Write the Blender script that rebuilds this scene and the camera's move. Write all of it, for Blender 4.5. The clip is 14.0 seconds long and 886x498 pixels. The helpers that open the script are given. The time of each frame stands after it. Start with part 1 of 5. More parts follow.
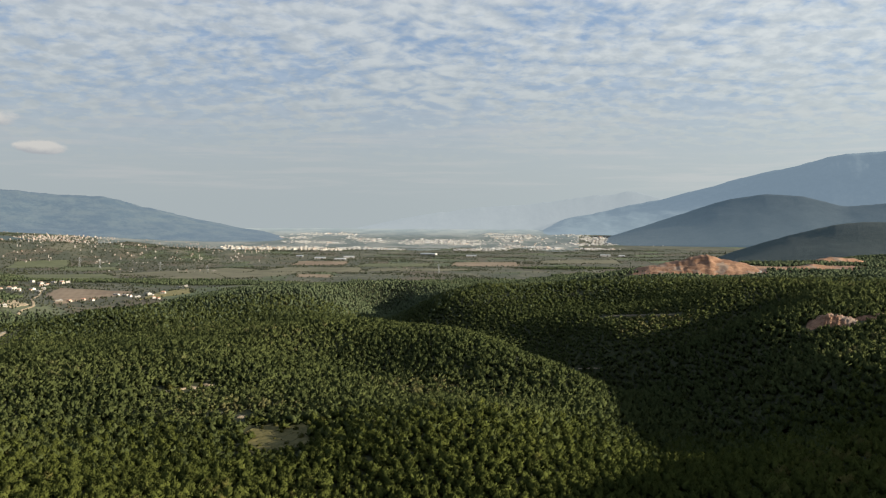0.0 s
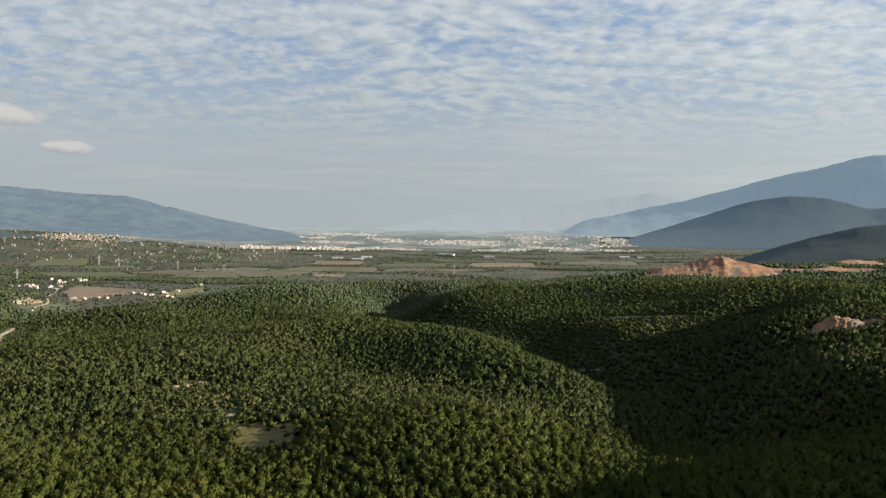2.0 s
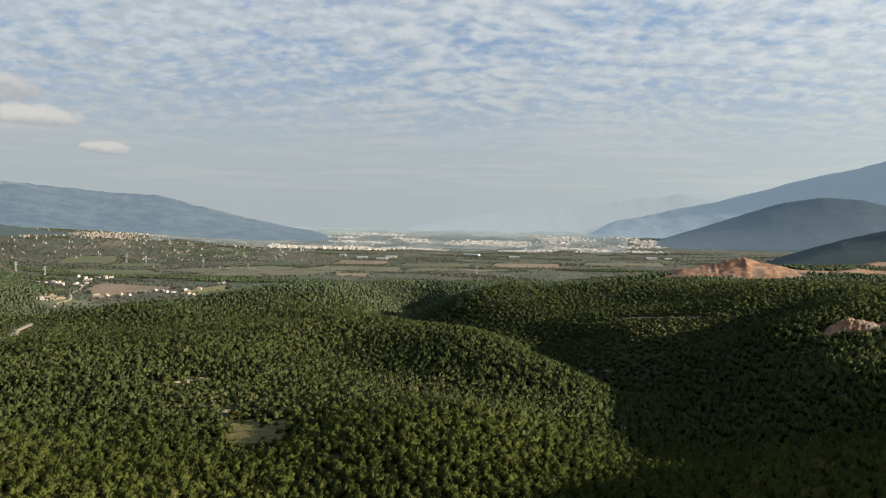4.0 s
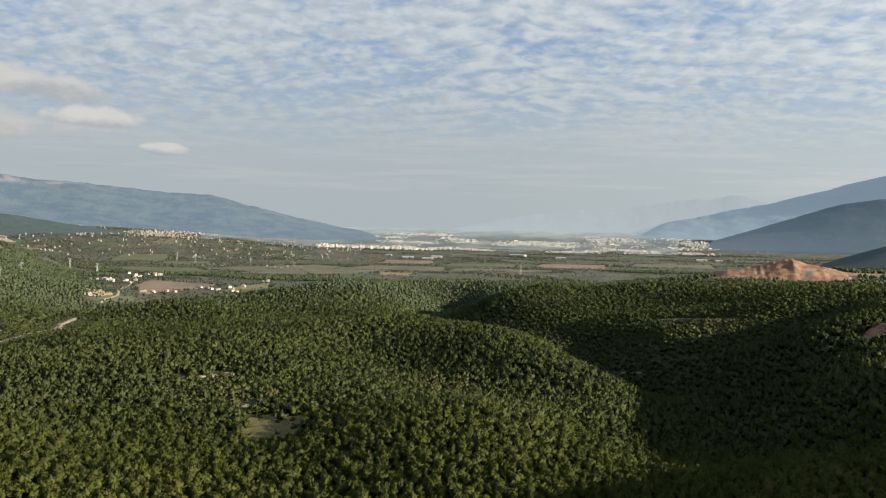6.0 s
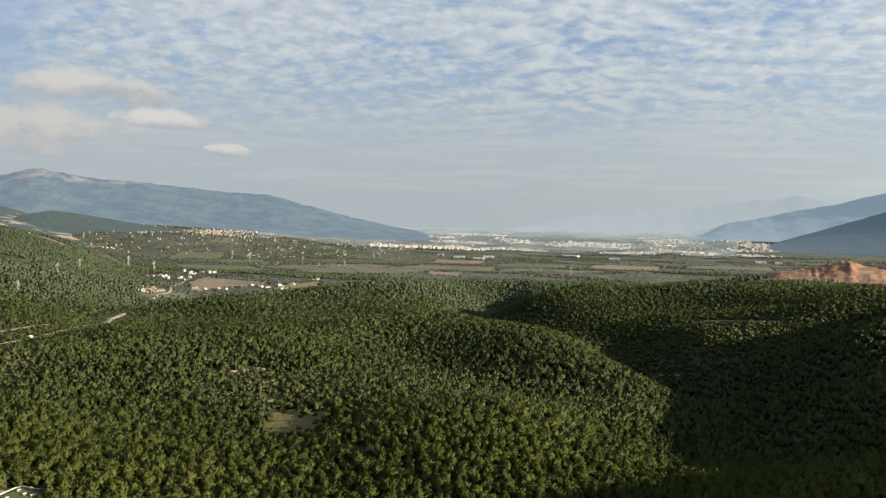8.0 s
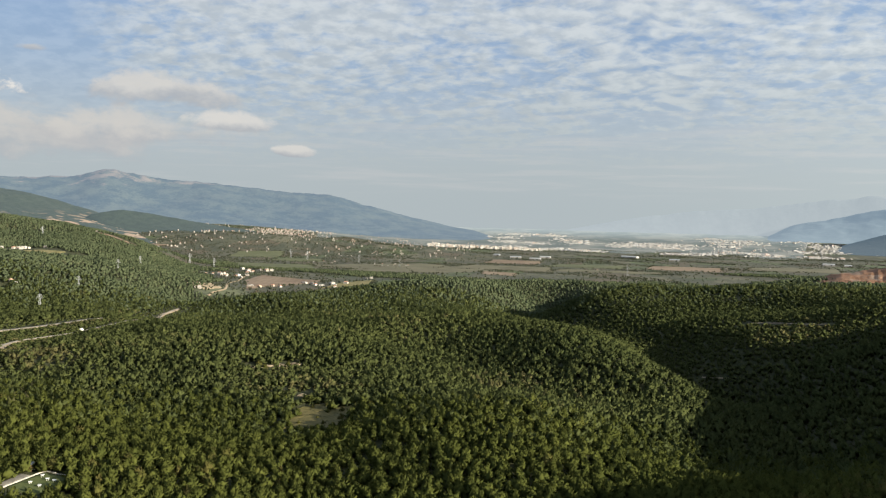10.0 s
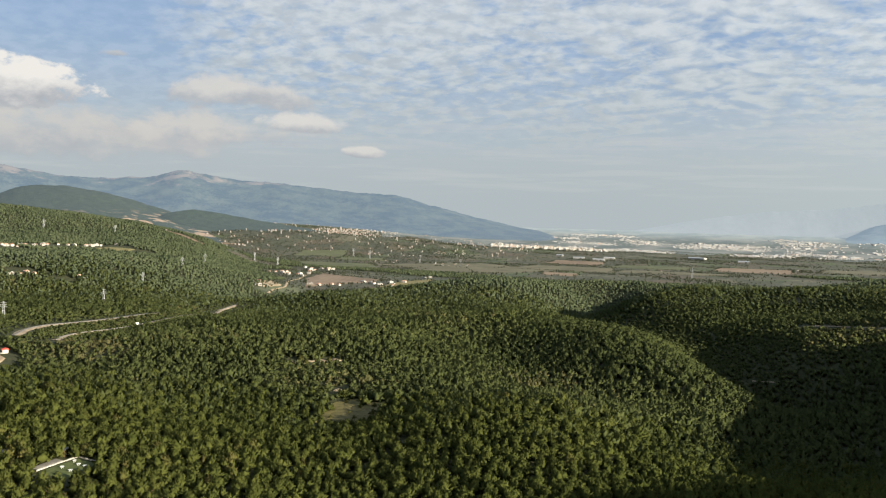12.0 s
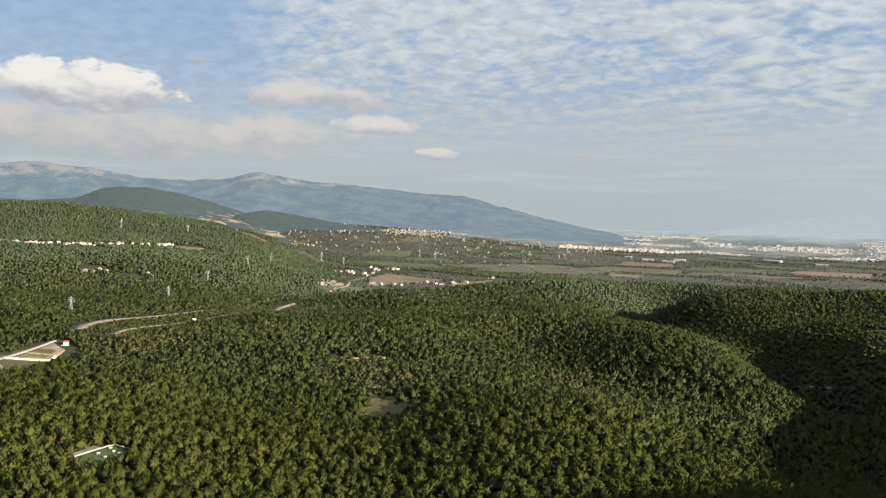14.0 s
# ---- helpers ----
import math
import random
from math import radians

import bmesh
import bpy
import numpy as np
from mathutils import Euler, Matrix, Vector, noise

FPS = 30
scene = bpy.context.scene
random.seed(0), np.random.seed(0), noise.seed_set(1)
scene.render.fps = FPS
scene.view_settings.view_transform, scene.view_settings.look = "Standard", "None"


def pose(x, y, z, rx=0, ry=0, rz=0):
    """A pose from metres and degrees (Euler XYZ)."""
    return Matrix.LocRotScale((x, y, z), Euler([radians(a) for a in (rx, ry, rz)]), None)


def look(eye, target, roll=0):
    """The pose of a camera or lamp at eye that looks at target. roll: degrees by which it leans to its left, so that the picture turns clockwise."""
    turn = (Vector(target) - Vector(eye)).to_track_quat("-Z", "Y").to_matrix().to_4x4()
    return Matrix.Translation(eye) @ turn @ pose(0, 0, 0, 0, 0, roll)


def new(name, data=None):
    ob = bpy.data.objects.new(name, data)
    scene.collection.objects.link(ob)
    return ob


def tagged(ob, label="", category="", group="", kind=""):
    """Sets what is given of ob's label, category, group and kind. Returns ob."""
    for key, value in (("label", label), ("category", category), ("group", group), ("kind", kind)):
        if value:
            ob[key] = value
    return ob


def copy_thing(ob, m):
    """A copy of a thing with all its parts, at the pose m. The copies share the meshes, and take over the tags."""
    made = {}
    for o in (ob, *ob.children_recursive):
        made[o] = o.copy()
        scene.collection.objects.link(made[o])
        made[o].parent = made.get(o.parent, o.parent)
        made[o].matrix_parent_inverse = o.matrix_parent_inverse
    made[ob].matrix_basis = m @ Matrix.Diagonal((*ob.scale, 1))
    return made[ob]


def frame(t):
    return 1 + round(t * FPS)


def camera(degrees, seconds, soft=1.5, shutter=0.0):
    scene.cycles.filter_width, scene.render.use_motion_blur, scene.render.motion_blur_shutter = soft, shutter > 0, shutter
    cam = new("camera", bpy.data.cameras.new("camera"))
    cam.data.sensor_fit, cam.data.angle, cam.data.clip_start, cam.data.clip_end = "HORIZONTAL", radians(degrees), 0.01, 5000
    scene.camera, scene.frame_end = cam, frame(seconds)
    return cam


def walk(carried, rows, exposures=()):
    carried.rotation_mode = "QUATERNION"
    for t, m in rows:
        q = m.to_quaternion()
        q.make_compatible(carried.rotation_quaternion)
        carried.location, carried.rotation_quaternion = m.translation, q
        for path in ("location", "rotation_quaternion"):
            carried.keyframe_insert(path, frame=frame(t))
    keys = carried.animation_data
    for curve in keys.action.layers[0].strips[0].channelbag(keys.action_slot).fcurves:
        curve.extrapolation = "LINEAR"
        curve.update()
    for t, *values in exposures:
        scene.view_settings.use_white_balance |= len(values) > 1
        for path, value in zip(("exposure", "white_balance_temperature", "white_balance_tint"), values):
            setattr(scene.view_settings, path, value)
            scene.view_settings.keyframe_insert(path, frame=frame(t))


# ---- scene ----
cam = camera(57.16, 14.0, soft=1.2)
PATH = [
    (0.0, -0.00, -0.00, 165.00, -0.000, -2.528, 0.145),
    (0.5, 4.18, 1.51, 164.60, 0.405, -2.504, 0.204),
    (1.0, 8.47, 3.05, 164.16, 0.809, -2.494, 0.266),
    (1.5, 12.89, 4.59, 163.70, 1.212, -2.478, 0.331),
    (2.0, 17.36, 6.14, 163.22, 1.612, -2.462, 0.397),
    (2.5, 21.91, 7.70, 162.74, 2.026, -2.455, 0.464),
    (3.0, 26.54, 9.22, 162.25, 2.500, -2.440, 0.529),
    (5.5, 48.47, 16.73, 159.65, 6.372, -2.430, 0.834),
    (6.0, 52.64, 18.16, 159.17, 7.372, -2.426, 0.888),
    (6.5, 56.86, 19.54, 158.74, 8.386, -2.447, 0.936),
    (7.0, 61.14, 20.92, 158.32, 9.390, -2.445, 0.980),
    (7.5, 65.45, 22.32, 157.94, 10.378, -2.450, 1.019),
    (8.0, 69.84, 23.76, 157.56, 11.400, -2.454, 1.056),
    (10.5, 92.21, 30.63, 155.65, 16.971, -2.521, 1.224),
    (11.0, 96.67, 32.00, 155.30, 18.181, -2.535, 1.253),
    (11.5, 101.18, 33.46, 155.04, 19.372, -2.556, 1.276),
    (12.0, 105.69, 35.04, 154.79, 20.590, -2.573, 1.294),
    (12.5, 110.22, 36.67, 154.48, 21.809, -2.585, 1.307),
    (13.0, 114.77, 38.31, 154.16, 23.080, -2.578, 1.317),
    (13.5, 119.37, 39.97, 153.88, 24.380, -2.582, 1.323),
    (14.0, 124.01, 41.63, 153.66, 25.694, -2.589, 1.329),
]

# roll r: the camera leans to its left by r degrees
walk(cam, [(t, pose(x, y, z, 90 + p, 0, yaw) @ pose(0, 0, 0, 0, 0, r)) for t, x, y, z, yaw, p, r in PATH],
     exposures=((0.0, 1.24), (7.0, 1.32), (14.0, 1.41)))

# ---- sun and sky ----
SKY = 0.41                            # strength of the sky and of the haze painted as emission
SUN_AZ, SUN_EL = 103.0, 15.5          # degrees clockwise from +y, degrees above the horizon
sun_data = bpy.data.lights.new("sun", "SUN")
sun_data.energy, sun_data.angle, sun_data.color = 5.3, radians(0.5), (1.0, 0.91, 0.72)
sun = new("sun", sun_data)
sun.matrix_world = look((0, 0, 0), (-math.sin(radians(SUN_AZ)) * math.cos(radians(SUN_EL)),
                                    -math.cos(radians(SUN_AZ)) * math.cos(radians(SUN_EL)), -math.sin(radians(SUN_EL))))


class Nodes:
    """Short forms for wiring a node tree."""

    def __init__(self, tree):
        self.tree = tree
        tree.nodes.clear()

    def add(self, kind, **settings):
        n = self.tree.nodes.new(kind)
        for key, value in settings.items():
            if key == "operation":
                n.operation = value
            elif key == "blend_type":
                n.blend_type = value
            elif key == "data_type":
                n.data_type = value
            elif key == "feature":
                n.feature = value
            elif key == "interpolation_type":
                n.interpolation_type = value
            elif key == "attribute_name":
                n.attribute_name = value
            elif key == "use_clamp":
                n.use_clamp = value
        return n

    def wire(self, value, socket):
        if isinstance(value, bpy.types.NodeSocket):
            self.tree.links.new(value, socket)
        elif value is not None:
            socket.default_value = value

    def math(self, op, a, b=None, c=None, clamp=False):
        n = self.add("ShaderNodeMath", operation=op, use_clamp=clamp)
        for s, v in zip(n.inputs, (a, b, c)):
            self.wire(v, s)
        return n.outputs[0]

    def vec(self, op, a, b=None):
        n = self.add("ShaderNodeVectorMath", operation=op)
        for s, v in zip(n.inputs, (a, b)):
            self.wire(v, s)
        return n.outputs[0]

    def step(self, value, lo, hi, to_lo=0.0, to_hi=1.0):
        n = self.add("ShaderNodeMapRange", interpolation_type="SMOOTHSTEP")
        for s, v in zip(n.inputs, (value, lo, hi, to_lo, to_hi)):
            self.wire(v, s)
        return n.outputs[0]

    def mix(self, fac, a, b, blend="MIX"):
        n = self.add("ShaderNodeMix", data_type="RGBA", blend_type=blend)
        self.wire(fac, n.inputs[0])
        for s, v in ((n.inputs[6], a), (n.inputs[7], b)):
            self.wire((*v, 1.0) if isinstance(v, tuple) and len(v) == 3 else v, s)
        return n.outputs[2]

    def noise(self, where, scale, detail=4.0, rough=0.55, distort=0.0):
        n = self.add("ShaderNodeTexNoise")
        self.wire(where, n.inputs["Vector"])
        n.inputs["Scale"].default_value, n.inputs["Detail"].default_value = scale, detail
        n.inputs["Roughness"].default_value, n.inputs["Distortion"].default_value = rough, distort
        return n.outputs["Fac"]

    def join(self, x, y, z=0.0):
        n = self.add("ShaderNodeCombineXYZ")
        for s, v in zip(n.inputs, (x, y, z)):
            self.wire(v, s)
        return n.outputs[0]

    def split(self, v):
        n = self.add("ShaderNodeSeparateXYZ")
        self.wire(v, n.inputs[0])
        return n.outputs


CLOUDS = [
    (-47.0, 4.2, 12.0, 1.9, 0.58, 0.9, 0.80),
    (-56.5, 5.0, 7.0, 1.8, 0.58, 0.9, 0.80),
    (-36.5, 4.9, 6.5, 1.2, 0.60, 0.9, 0.75),
    (-49.8, 7.3, 4.4, 1.55, 0.80, 0.35, 1.0),
    (-35.0, 7.7, 5.2, 1.15, 0.64, 0.7, 0.85),
    (-30.6, 5.7, 3.2, 0.6, 0.68, 0.7, 0.85),
    (-26.2, 4.0, 1.35, 0.42, 0.66, 0.5, 0.85),
    (-42.7, 9.7, 0.9, 0.25, 0.55, 0.8, 0.7),
]


def make_sky():
    world = bpy.data.worlds.new("sky")
    scene.world = world
    world.use_nodes = True
    k = Nodes(world.node_tree)
    sky = k.add("ShaderNodeTexSky")
    sky.sky_type, sky.sun_disc = "NISHITA", False
    sky.sun_elevation, sky.sun_rotation = radians(SUN_EL), radians(SUN_AZ)
    sky.air_density, sky.dust_density, sky.ozone_density = 1.0, 1.0, 2.0
    way = k.add("ShaderNodeTexCoord").outputs["Generated"]
    x, y, z = k.split(way)
    up = k.math("MAXIMUM", z, 0.0)
    el = k.math("MULTIPLY", k.math("ARCSINE", up), 57.2958)
    az = k.math("MULTIPLY", k.math("ARCTAN2", x, y), 57.2958)
    # a dappled cloud sheet, seen in perspective
    deep = k.math("ADD", up, 0.24)
    sheet = k.join(k.math("DIVIDE", x, deep), k.math("DIVIDE", y, deep))
    big = k.noise(sheet, 1.9, 4.0)
    fine = k.noise(k.vec("MULTIPLY", sheet, (1.0, 1.15, 1.0)), 14.0, 5.0, 0.55, 0.25)
    cells = k.math("ADD", k.math("MULTIPLY", fine, 0.75), k.math("MULTIPLY", big, 0.55))
    cover = k.step(cells, 0.34, 0.74)
    open_left = k.math("MULTIPLY", k.step(az, -34.0, -46.0), k.step(el, 4.0, 9.0))
    cover = k.math("MULTIPLY", cover, k.math("SUBTRACT", 1.0, open_left))
    veil = k.step(el, 13.0, 2.0, 0.36, 1.0)
    cover = k.math("MAXIMUM", cover, veil)
    blue = k.mix(1.0, sky.outputs[0], (0.105, 0.105, 0.105), "MULTIPLY")
    blue = k.mix(0.7, blue, (0.16, 0.32, 0.61))
    white = k.mix(k.step(el, 15.0, 0.0), (0.54, 0.59, 0.63), (0.41, 0.465, 0.485))
    tops = k.step(k.noise(k.vec("ADD", sheet, (0.012, 0.02, 0.0)), 16.0, 4.0, 0.55, 0.2), 0.34, 0.66)
    puffed = k.mix(tops, (0.84, 0.87, 0.91), (1.10, 1.09, 1.08))
    white = k.mix(1.0, white, k.mix(k.step(el, 3.0, 11.0), (1.0, 1.0, 1.0), puffed), "MULTIPLY")
    colour = k.mix(cover, blue, white)
    # long thin bars of cloud low over the plain
    bars = k.noise(k.join(k.math("MULTIPLY", az, 0.05), k.math("MULTIPLY", el, 0.85)), 1.6, 5.0, 0.6, 0.3)
    bars = k.math("MULTIPLY", k.step(bars, 0.46, 0.66), k.math("MULTIPLY", k.step(el, 0.8, 2.2), k.step(el, 9.0, 4.5)))
    colour = k.mix(k.math("MULTIPLY", bars, 0.42), colour, (0.535, 0.545, 0.55))
    sunward = k.math("MULTIPLY", k.step(az, -14.0, 56.0), k.step(az, 170.0, 110.0))
    colour = k.mix(1.0, colour, k.mix(sunward, (1.0, 1.0, 1.0), (1.35, 1.33, 1.28)), "MULTIPLY")
    # heaped clouds low over the left-hand mountains: bearing, elevation, half-width, half-height, brightness
    spot = k.join(az, k.math("MULTIPLY", el, 1.6))
    billow = k.math("SUBTRACT", k.noise(spot, 0.34, 6.0, 0.62), 0.5)
    wisp = k.math("SUBTRACT", k.noise(spot, 0.16, 5.0, 0.6, 0.4), 0.5)
    for ba, be, wa, we, bright, soft, thick in CLOUDS:
        du = k.math("DIVIDE", k.math("SUBTRACT", az, ba), wa)
        dv = k.math("DIVIDE", k.math("SUBTRACT", el, be), we)
        low = k.math("MULTIPLY", k.math("MINIMUM", dv, 0.0), 0.5)
        far = k.math("SQRT", k.math("ADD", k.math("MULTIPLY", du, du), k.math("MULTIPLY", k.math("ADD", dv, low), k.math("ADD", dv, low))))
        far = k.math("ADD", far, k.math("MULTIPLY", k.math("ADD", billow, wisp), -2.3))
        body = k.math("MULTIPLY", k.step(far, 1.3, 1.3 - soft), thick)
        lit = k.step(k.math("ADD", dv, k.math("MULTIPLY", billow, 2.6)), -0.75, 0.55)
        puff = k.mix(lit, (0.40, 0.42, 0.45), (bright, bright * 0.97, bright * 0.92))
        colour = k.mix(body, colour, puff)
    back = k.add("ShaderNodeBackground")
    k.wire(colour, back.inputs[0])
    back.inputs[1].default_value = SKY
    out = k.add("ShaderNodeOutputWorld")
    k.wire(back.outputs[0], out.inputs[0])


make_sky()


# ---- materials ----
def material(name):
    m = bpy.data.materials.new(name)
    m.use_nodes = True
    return m, Nodes(m.node_tree)


def finish(k, colour, rough=0.8, bump=None, strength=0.3, distance=0.1, glow=None, metal=0.0):
    b = k.add("ShaderNodeBsdfPrincipled")
    k.wire((*colour, 1.0) if isinstance(colour, tuple) else colour, b.inputs["Base Color"])
    k.wire(rough, b.inputs["Roughness"])
    b.inputs["Metallic"].default_value = metal
    b.inputs["Specular IOR Level"].default_value = 0.25
    if bump is not None:
        n = k.add("ShaderNodeBump")
        n.inputs["Strength"].default_value, n.inputs["Distance"].default_value = strength, distance
        k.wire(bump, n.inputs["Height"])
        k.wire(n.outputs[0], b.inputs["Normal"])
    if glow:
        k.wire((*glow[0], 1.0) if isinstance(glow[0], tuple) else glow[0], b.inputs["Emission Color"])
        b.inputs["Emission Strength"].default_value = glow[1]
    out = k.add("ShaderNodeOutputMaterial")
    k.wire(b.outputs[0], out.inputs[0])
    return b


def plain(name, a, b, scale=0.5, rough=0.85, strength=0.3):
    """Two tones mixed by coarse and fine noise, with slight relief."""
    m, k = material(name)
    p = k.add("ShaderNodeTexCoord").outputs["Object"]
    coarse, fine = k.noise(p, scale, 4.0), k.noise(p, scale * 9, 3.0)
    f = k.math("ADD", k.math("MULTIPLY", coarse, 0.65), k.math("MULTIPLY", fine, 0.35))
    finish(k, k.mix(k.step(f, 0.36, 0.64), a, b), rough, fine, strength)
    return m


def foliage(name, dark, light, dry):
    m, k = material(name)
    tint = k.add("ShaderNodeAttribute", attribute_name="tint").outputs["Fac"]
    tuft = k.add("ShaderNodeNewGeometry").outputs["Random Per Island"]
    f = k.math("ADD", k.math("MULTIPLY", tint, 0.65), k.math("MULTIPLY", tuft, 0.35))
    c = k.mix(f, dark, light)
    c = k.mix(k.step(tint, 0.80, 1.0, 0.0, 0.7), c, dry)
    front, through_leaf, both, out = k.add("ShaderNodeBsdfDiffuse"), k.add("ShaderNodeBsdfTranslucent"), k.add("ShaderNodeMixShader"), k.add("ShaderNodeOutputMaterial")
    k.wire(c, front.inputs[0])
    k.wire(c, through_leaf.inputs[0])
    both.inputs[0].default_value = 0.38
    k.wire(front.outputs[0], both.inputs[1])
    k.wire(through_leaf.outputs[0], both.inputs[2])
    k.wire(both.outputs[0], out.inputs[0])
    return m


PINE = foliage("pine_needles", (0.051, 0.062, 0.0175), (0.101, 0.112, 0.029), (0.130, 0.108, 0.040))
# same pines further off, with distance haze mixed into the base colours
PINE_MID = foliage("hazed_mid_pine_needles", (0.049, 0.061, 0.024), (0.094, 0.107, 0.039), (0.118, 0.104, 0.050))
PINE_FAR = foliage("hazed_far_pine_needles", (0.064, 0.081, 0.046), (0.109, 0.129, 0.071), (0.122, 0.118, 0.070))
BARK = plain("bark", (0.10, 0.06, 0.035), (0.19, 0.12, 0.07), 2.0)


def ground_material():
    m, k = material("earth_and_fields")
    p = k.add("ShaderNodeTexCoord").outputs["Object"]
    wood = k.add("ShaderNodeAttribute", attribute_name="wooded").outputs["Fac"]
    coarse, fine = k.noise(p, 0.02, 5.0), k.noise(p, 0.35, 5.0, 0.65)
    floor = k.mix(k.step(fine, 0.35, 0.65), (0.022, 0.027, 0.010), (0.044, 0.045, 0.018))
    v = k.add("ShaderNodeTexVoronoi", feature="F1")
    k.wire(k.vec("MULTIPLY", p, (1.0, 0.55, 0.0)), v.inputs["Vector"])
    v.inputs["Scale"].default_value = 0.011
    r = k.split(v.outputs["Color"])
    field = k.mix(k.step(r[0], 0.2, 0.9), (0.064, 0.064, 0.046), (0.108, 0.101, 0.070))
    field = k.mix(k.step(r[1], 0.70, 0.75), field, (0.068, 0.090, 0.038))
    field = k.mix(k.step(r[2], 0.78, 0.82), field, (0.080, 0.064, 0.046))
    shrub = k.step(k.math("ADD", k.math("MULTIPLY", k.noise(p, 0.010, 4.0, 0.6), 0.5), k.math("MULTIPLY", k.noise(p, 0.07, 6.0, 0.7), 0.5)), 0.45, 0.53)
    field = k.mix(k.math("MULTIPLY", shrub, 0.8), field, (0.030, 0.038, 0.028))
    field = k.mix(k.step(fine, 0.3, 0.7, 0.0, 0.35), field, (0.085, 0.088, 0.055))
    c = k.mix(wood, field, floor)
    finish(k, c, 0.95, fine, 0.5, 0.6)
    return m


GROUND = ground_material()

# ---- the lie of the land ----
# hills and dips: x, y, reach along, reach across, turn in degrees, height
NEAR_HILLS = [
    (-30, 680, 130, 70, 150, 12),
    (50, 560, 90, 60, 120, 8),
    (-85, 420, 90, 80, 0, -6),
    (-150, 500, 70, 70, 0, 3),
    (-230, 1080, 110, 80, 40, 13),
    (-150, 1190, 80, 60, 120, 6),
    (-75, 1400, 90, 60, 0, 20),
    (160, 730, 70, 50, 150, 12),
    (230, 730, 120, 90, 60, 7),
    (270, 560, 80, 80, 0, -3),
    (60, 940, 120, 80, 20, 21),
    (380, 1150, 90, 70, 0, 5),
    (-360, 450, 140, 110, 0, 2),
    (-250, 250, 150, 120, 0, 10),
    (180, 300, 110, 80, 20, -14),
]
NEAR_FOLDS = [
    (-330, 650, 130, 90, 0, 5),
    (-680, 880, 130, 110, 0, 24),
    (-100, 180, 120, 80, 0, -12),
    (-130, 900, 120, 90, 0, -6),
    (-800, 1200, 150, 130, 0, 13),
    (160, 430, 70, 40, 100, -23),
    (140, 530, 80, 32, 100, -19),
    (115, 640, 60, 28, 115, -25),
    (60, 730, 60, 30, 130, -11),
    (-10, 830, 80, 35, 130, -10),
    (-70, 970, 90, 40, 105, -15),
    (-85, 1120, 90, 45, 92, -18),
    (-95, 1250, 80, 40, 92, -22),
    (-95, 1350, 70, 50, 92, -5),
    (230, 655, 60, 28, 40, -23),
]
GULLIES = [
    (60, 330, 90, 60, 20, -6),
    (-390, 780, 90, 70, 0, -13),
    (-420, 950, 120, 80, 60, 10),
    (0, 0, 260, 160, 0, 23),
    (500, 320, 160, 160, 0, 19),
    (-600, 400, 160, 140, 0, 15),
    (400, 650, 140, 140, 0, 10),
]
SMALL_RISES = [
    (130, 680, 32, 26, 0, 15),
    (205, 430, 50, 50, 0, 20),
    (800, 2000, 110, 110, 0, 19),
    (600, 1500, 110, 110, 0, -14),
    (-600, 950, 110, 110, 0, -25),
    (-400, 1100, 110, 110, 0, -20),
    (-645, 901, 110, 110, 0, 21),
    (-291, 1417, 110, 110, 0, 10),
    (-561, 872, 110, 110, 0, -23),
    (125, 663, 75, 75, 0, -11),
    (156, 303, 75, 75, 0, 25),
    (-668, 1119, 110, 110, 0, 12),
    (360, 1080, 110, 110, 0, -11),
    (-776, 1155, 110, 110, 0, -9),
]
SMALL_FOLDS = [
    (250, 1300, 110, 110, 0, -4),
    (-575, 813, 110, 110, 0, 7),
    (-1100, 1000, 110, 110, 0, 7),
    (-200, 50, 75, 75, 0, 8),
    (-700, 700, 110, 110, 0, -8),
    (-90, 1450, 110, 110, 0, -6),
    (300, 430, 75, 75, 0, -11),
]
FAR_HILLS = [
    (-1560, 1300, 330, 170, 47, 72),
    (-3300, 1300, 500, 400, 47, 130),
    (-1750, 2950, 450, 260, 40, 72),
    # two unseen hills added right of the view to shade the valley
    (385, 300, 130, 70, 90, 14),
    (310, 225, 60, 60, 0, 24),
    # hollow added so that sun reaches the slope to its left
    (205, 430, 45, 45, 0, -9),
    (-1380, 2400, 450, 210, 30, 56),
]
# spurs and hollows of the near hill and of the slopes behind it
RELIEF = [
    (-20, 600, 108, 60, 135, -12),
    (0, 400, 68, 38, 135, 12),
    (160, 460, 68, 38, 135, 9),
    (-200, 580, 108, 60, 45, 5),
    (-160, 400, 68, 38, 90, -4),
    (80, 380, 68, 38, 90, -4),
    (40, 700, 108, 60, 135, 8),
    (180, 700, 68, 38, 45, -11),
    (60, 520, 38, 38, 0, -5),
    (-80, 640, 38, 38, 0, -6),
    (90, 990, 90, 55, 0, 9),
    (-110, 1420, 90, 60, 0, 6),
    (-260, 1090, 60, 60, 0, 5),
    (-72, 1150, 90, 24, 95, -14),
    (112, 560, 40, 26, 120, 7),
    (220, 640, 68, 38, 45, 9),
    (20, 440, 68, 38, 0, 3),
]
LAND = NEAR_HILLS + NEAR_FOLDS + RELIEF + GULLIES + SMALL_RISES + SMALL_FOLDS + FAR_HILLS


def smooth(v, lo, hi):
    v = np.clip((v - lo) / (hi - lo), 0, 1)
    return v * v * (3 - 2 * v)


